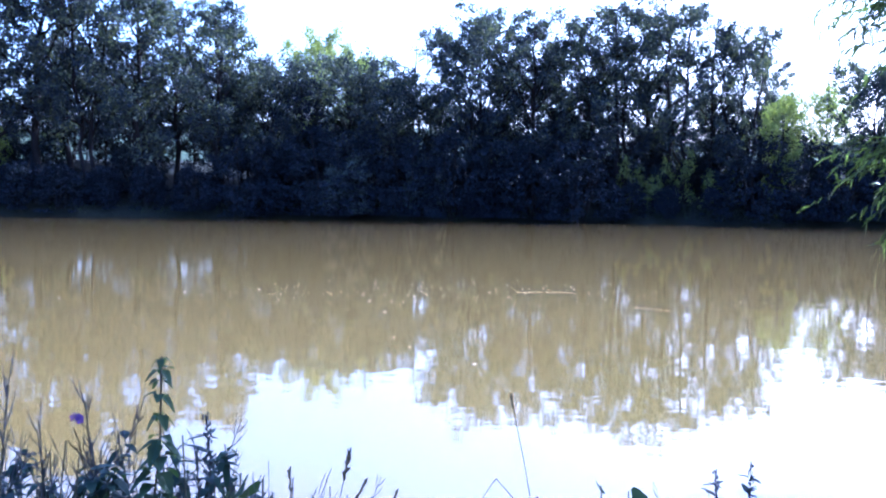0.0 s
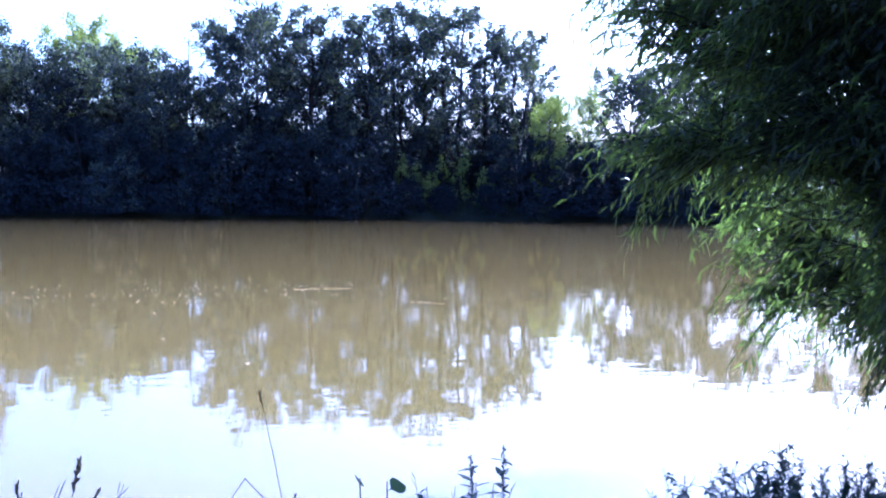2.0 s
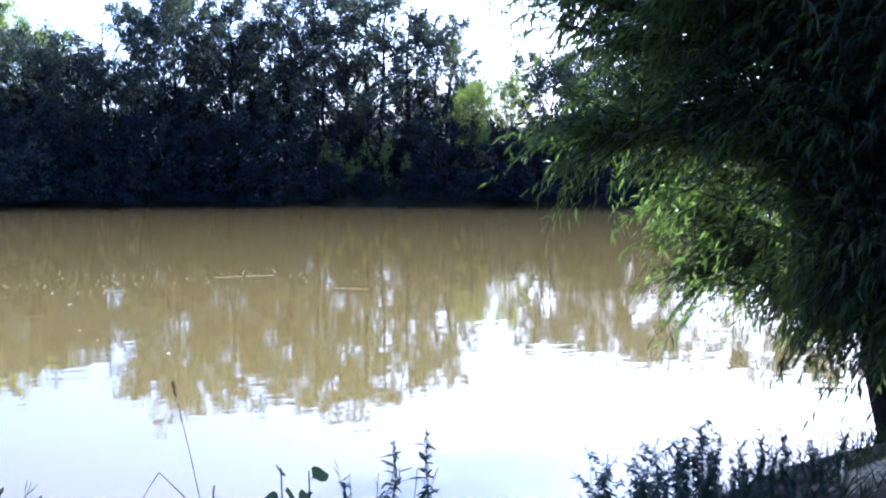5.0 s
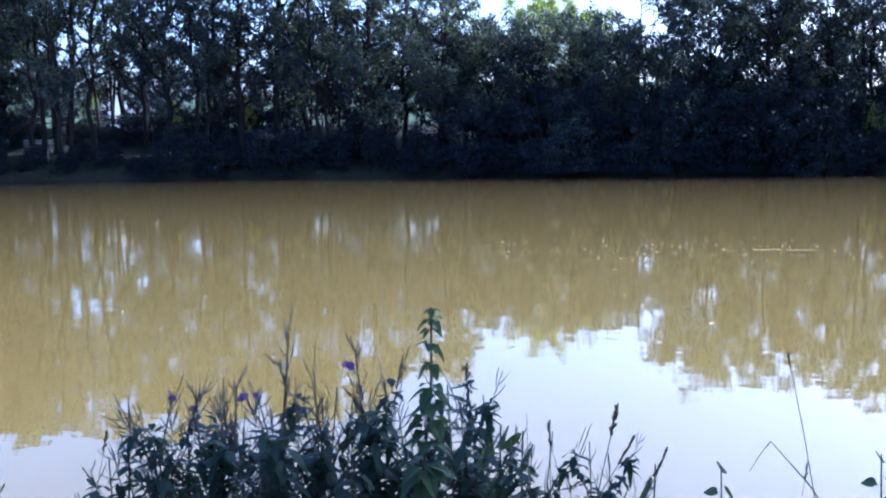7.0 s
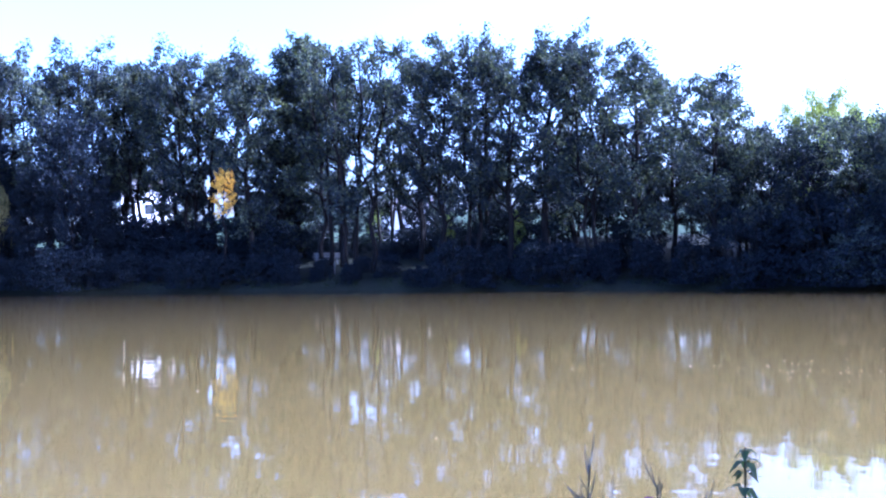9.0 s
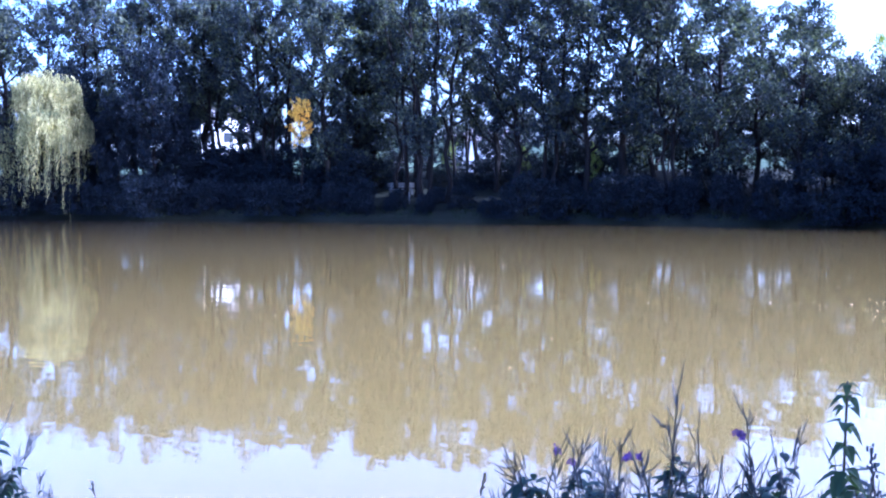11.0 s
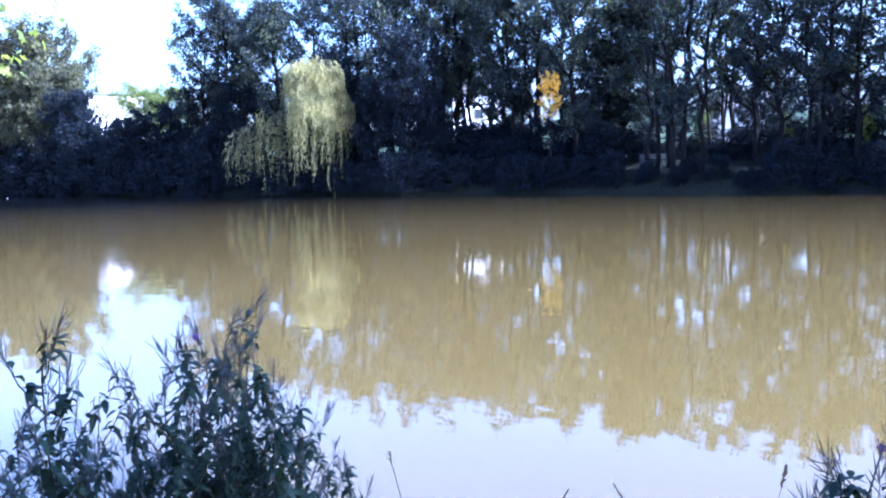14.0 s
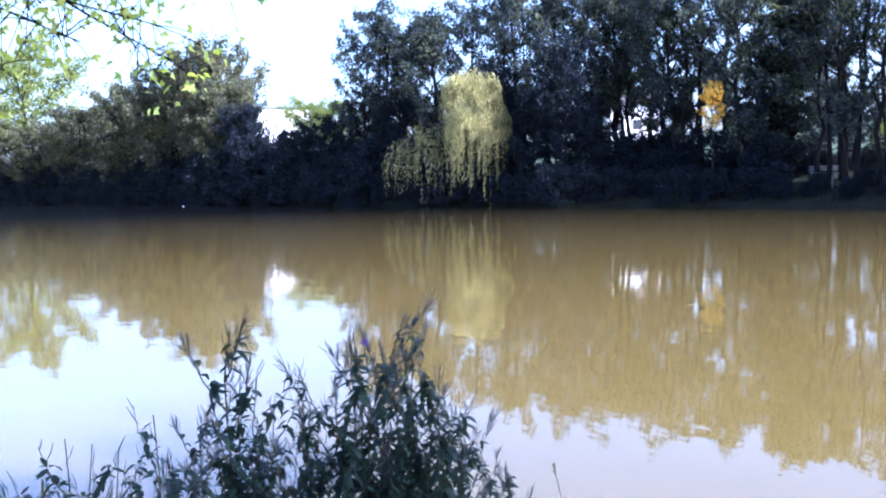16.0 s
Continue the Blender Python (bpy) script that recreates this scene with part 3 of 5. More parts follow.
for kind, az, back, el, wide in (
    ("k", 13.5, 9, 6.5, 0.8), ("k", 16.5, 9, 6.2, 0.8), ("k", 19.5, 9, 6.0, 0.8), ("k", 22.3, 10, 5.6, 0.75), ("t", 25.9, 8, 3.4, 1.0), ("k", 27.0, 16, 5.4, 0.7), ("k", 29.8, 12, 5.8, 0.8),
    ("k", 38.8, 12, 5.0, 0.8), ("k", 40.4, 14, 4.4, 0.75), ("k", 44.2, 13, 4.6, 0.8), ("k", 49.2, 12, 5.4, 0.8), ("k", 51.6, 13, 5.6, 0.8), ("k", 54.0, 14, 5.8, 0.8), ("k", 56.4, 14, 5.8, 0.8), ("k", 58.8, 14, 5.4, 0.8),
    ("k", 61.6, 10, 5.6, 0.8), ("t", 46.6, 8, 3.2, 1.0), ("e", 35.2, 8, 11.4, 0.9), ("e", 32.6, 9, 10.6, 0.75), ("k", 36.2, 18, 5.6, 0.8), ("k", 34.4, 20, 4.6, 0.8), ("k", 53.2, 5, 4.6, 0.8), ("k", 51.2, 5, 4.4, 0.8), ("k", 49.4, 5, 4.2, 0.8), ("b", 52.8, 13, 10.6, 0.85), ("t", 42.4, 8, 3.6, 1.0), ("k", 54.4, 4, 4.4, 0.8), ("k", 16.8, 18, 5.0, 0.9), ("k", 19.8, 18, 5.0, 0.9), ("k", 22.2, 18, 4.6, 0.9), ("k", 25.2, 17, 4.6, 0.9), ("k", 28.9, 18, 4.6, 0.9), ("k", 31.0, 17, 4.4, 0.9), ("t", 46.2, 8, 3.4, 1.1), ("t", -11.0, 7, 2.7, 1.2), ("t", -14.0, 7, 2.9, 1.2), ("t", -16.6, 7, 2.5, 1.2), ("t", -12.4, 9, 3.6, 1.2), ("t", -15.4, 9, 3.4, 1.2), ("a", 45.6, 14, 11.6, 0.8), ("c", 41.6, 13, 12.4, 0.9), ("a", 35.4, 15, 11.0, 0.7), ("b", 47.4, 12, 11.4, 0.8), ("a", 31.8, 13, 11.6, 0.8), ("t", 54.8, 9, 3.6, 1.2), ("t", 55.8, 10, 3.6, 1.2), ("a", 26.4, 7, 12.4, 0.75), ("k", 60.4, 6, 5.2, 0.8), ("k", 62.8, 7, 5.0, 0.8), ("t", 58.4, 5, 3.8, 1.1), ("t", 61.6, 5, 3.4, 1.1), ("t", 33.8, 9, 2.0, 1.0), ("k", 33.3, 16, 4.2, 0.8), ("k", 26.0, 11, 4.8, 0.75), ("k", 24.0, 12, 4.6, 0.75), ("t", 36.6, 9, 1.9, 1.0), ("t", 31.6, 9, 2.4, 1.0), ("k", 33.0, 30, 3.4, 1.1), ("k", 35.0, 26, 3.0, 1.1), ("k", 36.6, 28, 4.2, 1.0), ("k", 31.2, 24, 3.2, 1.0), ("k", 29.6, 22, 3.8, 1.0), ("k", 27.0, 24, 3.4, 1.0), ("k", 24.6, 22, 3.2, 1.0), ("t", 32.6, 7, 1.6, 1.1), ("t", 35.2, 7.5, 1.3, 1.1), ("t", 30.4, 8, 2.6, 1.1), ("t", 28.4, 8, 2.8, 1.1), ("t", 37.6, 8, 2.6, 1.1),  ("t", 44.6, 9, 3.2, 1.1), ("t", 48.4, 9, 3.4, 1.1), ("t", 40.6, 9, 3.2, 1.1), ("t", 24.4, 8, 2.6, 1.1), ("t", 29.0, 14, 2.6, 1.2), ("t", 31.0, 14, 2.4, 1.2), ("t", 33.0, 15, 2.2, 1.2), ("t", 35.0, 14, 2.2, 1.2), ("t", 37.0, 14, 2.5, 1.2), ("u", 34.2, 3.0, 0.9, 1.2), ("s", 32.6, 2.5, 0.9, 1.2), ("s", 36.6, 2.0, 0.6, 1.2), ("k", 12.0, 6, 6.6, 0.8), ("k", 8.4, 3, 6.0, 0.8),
    # added to shade the willow and left-hand trees and to screen the hall
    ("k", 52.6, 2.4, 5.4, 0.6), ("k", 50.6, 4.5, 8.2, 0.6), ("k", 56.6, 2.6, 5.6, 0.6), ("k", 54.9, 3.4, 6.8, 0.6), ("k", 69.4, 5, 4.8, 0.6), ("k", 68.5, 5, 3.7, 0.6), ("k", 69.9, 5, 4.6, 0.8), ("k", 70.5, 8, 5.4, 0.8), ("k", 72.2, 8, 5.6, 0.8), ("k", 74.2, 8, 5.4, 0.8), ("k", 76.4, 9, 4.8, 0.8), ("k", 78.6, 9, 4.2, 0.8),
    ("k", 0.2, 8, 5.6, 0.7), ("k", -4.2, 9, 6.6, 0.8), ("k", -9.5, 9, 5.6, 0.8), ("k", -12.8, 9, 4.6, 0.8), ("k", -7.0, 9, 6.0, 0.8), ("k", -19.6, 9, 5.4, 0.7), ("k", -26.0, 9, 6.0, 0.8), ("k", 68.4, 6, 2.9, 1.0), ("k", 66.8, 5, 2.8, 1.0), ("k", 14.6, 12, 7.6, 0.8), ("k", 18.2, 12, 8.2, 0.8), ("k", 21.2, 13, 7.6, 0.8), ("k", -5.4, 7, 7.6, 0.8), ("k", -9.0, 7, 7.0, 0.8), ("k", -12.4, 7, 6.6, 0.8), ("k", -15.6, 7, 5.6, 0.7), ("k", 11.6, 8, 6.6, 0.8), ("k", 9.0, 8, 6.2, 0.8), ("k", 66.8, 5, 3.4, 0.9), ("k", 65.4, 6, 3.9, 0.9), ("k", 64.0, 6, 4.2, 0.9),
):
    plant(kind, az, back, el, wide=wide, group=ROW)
# unseen trees added behind the camera to cut sky light on the bank
for i, (x, y, h) in enumerate(((-13.0, -9.5, 11.0), (-6.5, -11.5, 10.0), (0.5, -12.5, 11.5), (7.5, -11.0, 10.5), (13.5, -7.0, 11.0), (17.5, -1.5, 10.0))):
    ob = copy_thing(PROTO["f"], pose(0, 0, 0))
    ob.matrix_basis = pose(x, y, ground_z(x, y), 0, 0, i * 70) @ Matrix.Diagonal((h / 10 * 1.15, h / 10 * 1.15, h / 10, 1))
    tagged(ob, "unseen dense rounded tree added on the near bank to block sky light", group="trees on the near bank")
# unseen poplars added to the right to shade the near weeds
for x, y, h in ((10.8, 5.2, 15.0), (7.9, 3.7, 12.6)):
    ob = copy_thing(PROTO["c"], pose(0, 0, 0))
    ob.matrix_basis = pose(x, y, ground_z(x, y), 0, 0, x * 50) @ Matrix.Diagonal((h / 10 * 0.85, h / 10 * 0.85, h / 10, 1))
    tagged(ob, "unseen tall poplar added on the near bank to shade the weeds", group="trees on the near bank")
# unseen high crowns added to keep sun off the upper osier
for x, y, h, wide in ((9.6, 5.6, 18.0, 1.05), (12.4, 6.6, 17.0, 1.0)):
    ob = copy_thing(PROTO["p"], pose(0, 0, 0))
    ob.matrix_basis = pose(x, y, ground_z(x, y), 0, 0, x * 90) @ Matrix.Diagonal((h / 10 * wide, h / 10 * wide, h / 10, 1))
    tagged(ob, "unseen poplar with a high crown, added to shade the osier", group="trees on the near bank")
for a in (66.6, 67.5, 68.4, 69.3):
    plant("x", a, 2.5, height=7.6 + 0.4 * math.sin(a * 7), wide=0.9, group="waterside shrubs")
plant("w", 5.6, 1.0, 2.5, wide=1.0)
plant("w", 1.0, 1.2, 2.3, wide=0.85)
# light leaf colour stands in for patches of sun under the trees
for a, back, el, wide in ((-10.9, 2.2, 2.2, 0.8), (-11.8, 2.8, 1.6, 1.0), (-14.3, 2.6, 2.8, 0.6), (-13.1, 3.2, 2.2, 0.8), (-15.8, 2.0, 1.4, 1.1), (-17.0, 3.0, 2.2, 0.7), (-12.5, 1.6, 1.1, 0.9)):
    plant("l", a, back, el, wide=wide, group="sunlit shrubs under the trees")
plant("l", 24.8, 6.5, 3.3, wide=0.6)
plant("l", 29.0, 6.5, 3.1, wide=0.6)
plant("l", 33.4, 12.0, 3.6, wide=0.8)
plant("o", 42.3, 1.0, 5.75, wide=0.72)


def build_weeping_willow():
    """A weeping willow leaning over the water: a tall dome and low lobes of hanging strands."""
    rng = np.random.default_rng(31)
    az0 = 56.1
    base = polar(az0, shore(az0) + 1.4)
    bz = ground_z(base.x, base.y)
    root = thing("weeping_willow", "pale yellow-green weeping willow trailing into the water", "tree", at=(base.x, base.y, bz))
    side = np.array(polar(az0 + 90, 1.0))        # to the left as seen across the water
    out = -np.array(polar(az0, 1.0))
    up = np.array([0, 0, 1.0])
    lobes = [(0.9 * side + 3.0 * out, 11.6 - bz, 1.7, 230), (-0.7 * side + 3.2 * out, 11.4 - bz, 1.6, 210), (-1.9 * side + 2.4 * out, 8.6 - bz, 1.3, 110), (0.3 * side + 4.2 * out, 9.0 - bz, 1.9, 170),
             (3.2 * side - 0.3 * out, 7.4 - bz, 1.8, 72), (5.0 * side - 0.9 * out, 7.2 - bz, 1.8, 80), (6.5 * side - 1.0 * out, 5.8 - bz, 1.5, 60)]
    part("trunk", tube(Bits(), bend((0, 0, -0.6), 1.4 * out + up * 5.0, 7, 0, 0.08, rng), np.linspace(0.55, 0.3, 7), 9), SHADED_BARK, root, smooth=True)
    for c, h, R, n in lobes:
        part("limb", tube(Bits(), bend(1.4 * out + up * 4.8, c + up * (h - 1.0), 7, 0.4, 0.1, rng), np.linspace(0.26, 0.05, 7), 7), SHADED_BARK, root, smooth=True)
        twig, b = Bits(), Bits()
        pts, dn = [], []
        for i in range(int(n * 0.62)):
            th, q = rng.uniform(0, 2 * np.pi), math.sqrt(rng.uniform(0, 1)) * rng.uniform(0.85, 1.1)
            s = c + (math.cos(th) * side + math.sin(th) * np.array(out) * 0.8) * R * q + up * (h - R * 0.5 * q * q + rng.normal(0, 0.45))
            drop = (s[2] + bz - 0.15) * rng.choice([0.35, 0.55, 0.8, 1.0], p=[0.6, 0.25, 0.1, 0.05] if h > 8.5 - bz else [0.2, 0.25, 0.3, 0.25]) * rng.uniform(0.6, 1.0)
            k = max(4, int(drop / 0.2))
            u = np.linspace(0, 1, k)[:, None]
            sway = (s - c) * np.array([1, 1, 0])
            line = s + unit(sway) * (0.5 * np.sqrt(u)) - up * drop * u ** 1.25 + rng.normal(0, 0.03, (k, 3))
            tube(twig, line[:: max(1, k // 4)], np.linspace(0.012, 0.005, len(line[:: max(1, k // 4)])), 3)
            for _ in range(3 if h > 8.5 - bz else 2):
                pts.append(line + rng.normal(0, 0.07, line.shape))
        if h > 8.5 - bz:                           # short outer shoots of the sunlit dome
            for i in range(640):
                th, q = rng.uniform(0, 2 * np.pi), rng.uniform(0.3, 1.0) ** 0.5
                s = c + (math.cos(th) * side + math.sin(th) * np.array(out) * 0.8) * R * 1.12 * q + up * (h - R * 0.55 * q * q + rng.normal(0, 0.12))
                pts.append(s - up * np.linspace(0, rng.uniform(0.6, 2.4), 8)[:, None] + rng.normal(0, 0.06, (8, 3)))
        pts = np.concatenate(pts)
        pts[:, 2] = np.maximum(pts[:, 2], -bz + 0.25)
        m = len(pts)
        d = unit(np.array([0, 0, -1.0]) + rng.normal(0, 0.28, (m, 3)))
        w = unit(np.cross(d, rng.normal(size=(m, 3))))
        L = rng.uniform(0.18, 0.36, (m, 1))
        v = np.stack([pts + w * 0.026, pts - w * 0.026, pts + d * L], 1)
        b.add(v.reshape(-1, 3), (np.arange(m)[:, None] * 3 + np.arange(3)).tolist())
        tagged(part("hanging_twig_mass", twig, SHADED_BARK, root), kind="stuff")
        part("crown", b, WEEPING, root)


build_weeping_willow()

# ------------------------------------------------------------------ things behind the far trees


def build_house(name, label, az, d, w, deep, z0, eaves, ridge, windows, turn=0.0):
    p = polar(az, d)
    root = thing(name, label, "building", at=(p.x, p.y, z0))
    root.rotation_euler = (0, 0, radians(az + turn))
    b = Bits()
    box(b, -w / 2, w / 2, 0, deep, -1.5, eaves)
    part("wall", b, WALL, root)
    r = Bits()
    if ridge > 0:
        o = 0.4
        r.add([(-w / 2 - o, -o, eaves), (w / 2 + o, -o, eaves), (w / 2 + o, deep + o, eaves), (-w / 2 - o, deep + o, eaves), (-w / 2 - o, deep / 2, eaves + ridge), (w / 2 + o, deep / 2, eaves + ridge)],
              [(0, 1, 5, 4), (2, 3, 4, 5), (0, 4, 3), (1, 2, 5), (3, 2, 1, 0)])
    else:
        box(r, -w / 2 - 0.2, w / 2 + 0.2, -0.2, deep + 0.2, eaves, eaves + 0.35)
    part("roof", r, ROOF if ridge > 0 else GREY, root)
    for i in range(windows):
        x = -w / 2 + w * (i + 0.5) / windows
        for z in ([1.0, 3.6] if eaves > 5 else [1.0]):
            win = part("window", box(Bits(), x - 0.6, x + 0.6, -0.06, 0.0, z, z + 1.3), WHITE, root)
            part("pane", box(Bits(), x - 0.5, x + 0.5, -0.09, -0.064, z + 0.1, z + 1.2), PANE, win)


build_house("white_hall", "long white flat-roofed hall beyond the river trees", 67.4, 178, 10, 12, 4.5, 12.0, 0, 4)
build_house("white_house", "white house glimpsed between the tree trunks", 46.4, 112, 6, 8, 4.3, 6.6, 1.4, 3)
build_house("grey_roofed_house", "pale house with a grey roof behind the far trees", 31.4, 122, 9, 7, 4.3, 4.6, 1.8, 3)


def build_rail_fence():
    root = thing("rail_fence", "grey two-rail fence along the embankment", "fence")
    a0, a1, n = 20.5, 39.0, 11
    tops = []
    for i in range(n):
        a = a0 + (a1 - a0) * i / (n - 1)
        p = polar(a, shore(a) + 11.5)
        z = ground_z(p.x, p.y)
        tops.append((p.x, p.y, z))
        part("post", box(Bits(), p.x - 0.06, p.x + 0.06, p.y - 0.06, p.y + 0.06, z - 0.3, z + 1.15), GREY, root)
    for h in (1.08, 0.6):
        for i in range(n - 1):
            a, b = np.array(tops[i]) + (0, 0, h), np.array(tops[i + 1]) + (0, 0, h)
            part("rail", tube(Bits(), [a, (a + b) / 2, b], [0.06, 0.055, 0.06], 6), GREY, root)


def build_bench():
    """A wooden bench and a white marker post."""
    p = polar(36.3, shore(36.3) + 5.5)
    z = ground_z(p.x, p.y)
    root = thing("bench", "grey wooden bench on the far bank", "bench", at=(p.x, p.y, z))
    root.rotation_euler = (0, 0, radians(36.3))
    for i in range(3):
        part("slat", box(Bits(), -1.0, 1.0, -0.25 + i * 0.17, -0.12 + i * 0.17, 0.44, 0.48), GREY, root)
    for i in range(2):
        part("backrest", box(Bits(), -1.0, 1.0, 0.27, 0.31, 0.62 + i * 0.2, 0.74 + i * 0.2), GREY, root)
    for x in (-0.8, 0.8):
        part("leg", box(Bits(), x - 0.05, x + 0.05, -0.24, 0.26, -0.1, 0.44), GREY, root)
        part("support", box(Bits(), x - 0.05, x + 0.05, 0.31, 0.36, -0.1, 0.95), GREY, root)
    q = polar(35.85, shore(35.85) + 3.0)
    z = ground_z(q.x, q.y)
    post = thing("marker_post", "short white marker post near the water", "post", at=(q.x, q.y, z))
    # white post drawn in grey to tone it down
    part("pole", tube(Bits(), [(0, 0, -0.3), (0, 0, 0.4), (0, 0, 0.9)], [0.05, 0.05, 0.048], 10), GREY, post)
    part("cap", tube(Bits(), [(0, 0, 0.903), (0, 0, 0.93), (0, 0, 0.95)], [0.058, 0.05, 0.02], 10), GREY, post)


build_rail_fence()
build_bench()


def build_float():
    p = polar(73.2, 118)
    b = Bits()
    s = np.linspace(-0.9, 1, 7)
    tube(b, [(0, 0, 0.02 + 0.06 * t) for t in s], [0.06 * math.sqrt(max(0.02, 1 - t * t)) for t in s], 12)
    ob = part("float", b, WHITE, smooth=True)
    ob.location = p
    tagged(ob, "small white float on the water by the far bank", "float")


build_float()


def build_bank_grass():
    """Grass and sedge along both banks."""
    rng = np.random.default_rng(41)
    b = Bits()
    base, L = [], []
    for i in range(9000):
        a = rng.uniform(-45, 90)
        p = polar(a, shore(a) + abs(rng.normal(0.0, 1.2)) + 0.15)
        base.append((p.x, p.y, ground_z(p.x, p.y) - 0.05))
        L.append(rng.uniform(0.2, 0.55))
    n = len(base)
    d = unit(np.array([0, 0, 1.0]) + rng.normal(0, 0.3, (n, 3)))
    side = unit(np.cross(d, rng.normal(size=(n, 3))))
    L = np.array(L)
    lances(b, np.array(base), d, side, L, 0.05, L * 0.3)
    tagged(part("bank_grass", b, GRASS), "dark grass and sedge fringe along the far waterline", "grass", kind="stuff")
    b = Bits()
    base = []
    while len(base) < 5000:
        x = rng.uniform(-7, 7)
        y = near_edge(x) - abs(rng.normal(0, 0.9))
        if math.hypot(x, y) > 1.2:
            base.append((x, y, ground_z(x, y) - 0.03))
    n = len(base)
    d = unit(np.array([0, 0, 1.0]) + rng.normal(0, 0.35, (n, 3)))
    side = unit(np.cross(d, rng.normal(size=(n, 3))))
    L = rng.uniform(0.15, 0.42, n)
    lances(b, np.array(base), d, side, L, 0.008, L * 0.35)
    tagged(part("grass", b, GRASS), "rough green grass on the near bank", "grass", kind="stuff")


build_bank_grass()

# ------------------------------------------------------------------ osier by the near bank


def build_osier():
    rng = np.random.default_rng(51)
    foot = polar(-46.5, 7.1)
    fz = ground_z(foot.x, foot.y)
    root = thing("osier", "large osier willow with long narrow leaves overhanging the water", "tree", at=(foot.x, foot.y, fz))
    o = np.array(root.location)
    stems = []
    for dx, dy, h in ((-0.5, -0.3, 4.2), (0.5, 0.2, 8.6), (-0.9, 0.5, 6.4)):
        p = bend((dx * 0.15, dy * 0.15, -0.4), (dx, dy, h), 9, 0, 0.06, rng)
        part("trunk", tube(Bits(), p, np.linspace(0.17, 0.05, 9), 8), SHADED_BARK, root, smooth=True)
        stems.append(p)
    # extra unseen stem, so that front limbs stay clear of the sun shaft
    near = np.array(polar(-53.0, 5.5)) - o
    near[2] = ground_z(near[0] + o[0], near[1] + o[1]) - o[2] - 0.3
    stems.append(bend(near, near + (-0.3, 0.1, 6.6), 9, 0, 0.05, rng))
    part("trunk", tube(Bits(), stems[3], np.linspace(0.11, 0.03, 9), 8), SHADED_BARK, root, smooth=True)
    ends = [(-24.0, 2.9, 5.6), (-25.2, 2.2, 5.7), (-26.0, 3.6, 5.6), (-27.0, 2.2, 5.7), (-24.5, 13.0, 6.4), (-25.4, 10.0, 6.2), (-26.6, 8.6, 6.0), (-27.4, 12.0, 6.2), (-28.6, 9.6, 6.0), (-29.4, 14.0, 6.4), (-23.2, 15.0, 6.6), (-25.2, 11.5, 6.2), (-22.8, 17.0, 6.6), (-26.4, 15.5, 6.4), (-24.8, 2.4, 5.6), (-26.2, 2.2, 5.9), (-29.5, 1.8, 6.6), (-31.8, -2.5, 6.3), (-32.6, -5.2, 6.2), (-34.0, -5.8, 6.0), (-35.2, -6.4, 5.6), (-36.8, -6.2, 6.2), (-39.5, -6.0, 5.9), (-31.0, 1.0, 7.4), (-32.5, -3.0, 6.4), (-33.5, 2.0, 6.6), (-35.0, -1.0, 6.4), (-36.0, -5.0, 7.2), (-30.5, 3.0, 7.6), (-34.0, -6.0, 7.2), (-34.5, 9.0, 7.4), (-31.5, 14.0, 7.2), (-39.0, 16.0, 6.8), (-33.5, 6.0, 7.0),
            (-43.0, -7.5, 5.8), (-25.5, 10.5, 6.6), (-25.5, 14.0, 7.0), (-28.5, 8.5, 6.2), (-28.0, 12.5, 6.8), (-27.0, 4.5, 6.4), (-29.5, 3.5, 6.8), (-30.5, 6.0, 6.2), (-33.0, -2.0, 7.4), (-32.5, 9.5, 6.8),
            (-33.0, -2.0, 7.5), (-34.0, 13.5, 6.4), (-36.0, 7.0, 6.0), (-37.0, 10.5, 6.8), (-39.0, -4.0, 5.9), (-39.5, 4.0, 5.8), (-40.5, 8.5, 6.2), (-41.0, -1.0, 6.1),
            (-42.0, 13.0, 6.6), (-43.5, 4.0, 5.6), (-45.0, -4.0, 5.4), (-30.0, 18.0, 7.4), (-36.0, 19.0, 7.2), (-42.0, 20.0, 7.4), (-38.0, 25.0, 7.4),
            (-31.0, 9.0, 7.6), (-29.5, 10.0, 7.6), (-40.0, 12.0, 7.8)]
    back = 58
    for i in range(19):
        a = -32.5 - 14.5 * ((i * 0.618) % 1)
        e = 2.5 + 16.0 * ((i * 0.755) % 1)
        if a > -35 and e < 7:
            e += 8
        ends.append((a, e, 5.2 + 0.7 * ((i * 0.37) % 1)))
    ends += [(-30.0, 5.0, 5.7), (-31.5, 8.0, 5.5), (-29.5, 11.0, 5.9), (-32.0, 12.5, 5.6), (-33.5, 5.5, 5.4), (-34.0, 9.5, 5.5), (-30.5, 14.5, 5.8), (-33.0, 15.5, 5.7), (-28.5, 6.0, 6.0), (-33.0, -1.0, 5.5), (-34.0, 1.0, 5.6), (-34.0, -1.5, 5.6), (-35.5, 0.5, 5.5), (-33.0, -4.0, 5.7), (-36.0, -3.5, 5.6), (-33.5, -3.5, 5.5), (-40.5, -3.8, 5.3), (-42.5, -3.6, 5.3), (-39.0, -3.4, 5.3), (-44.5, -3.6, 5.2), (-41.5, -4.0, 5.4), (-43.5, -4.0, 5.4), (-39.5, -4.0, 5.6), (-33.5, 3.0, 5.4), (-36.0, 4.0, 5.3), (-34.5, -5.0, 5.4), (-41.0, -4.5, 5.4), (-42.5, -4.0, 5.6), (-44.0, -4.2, 5.4), (-40.0, -5.2, 5.7), (-38.0, -5.4, 5.8)]
    for i in range(back):
        t = i * 2.4
        r = 1.0 + 2.9 * rng.random()
        top = np.array([math.cos(t) * r, math.sin(t) * r, rng.uniform(5.2, 9.6)]) + o
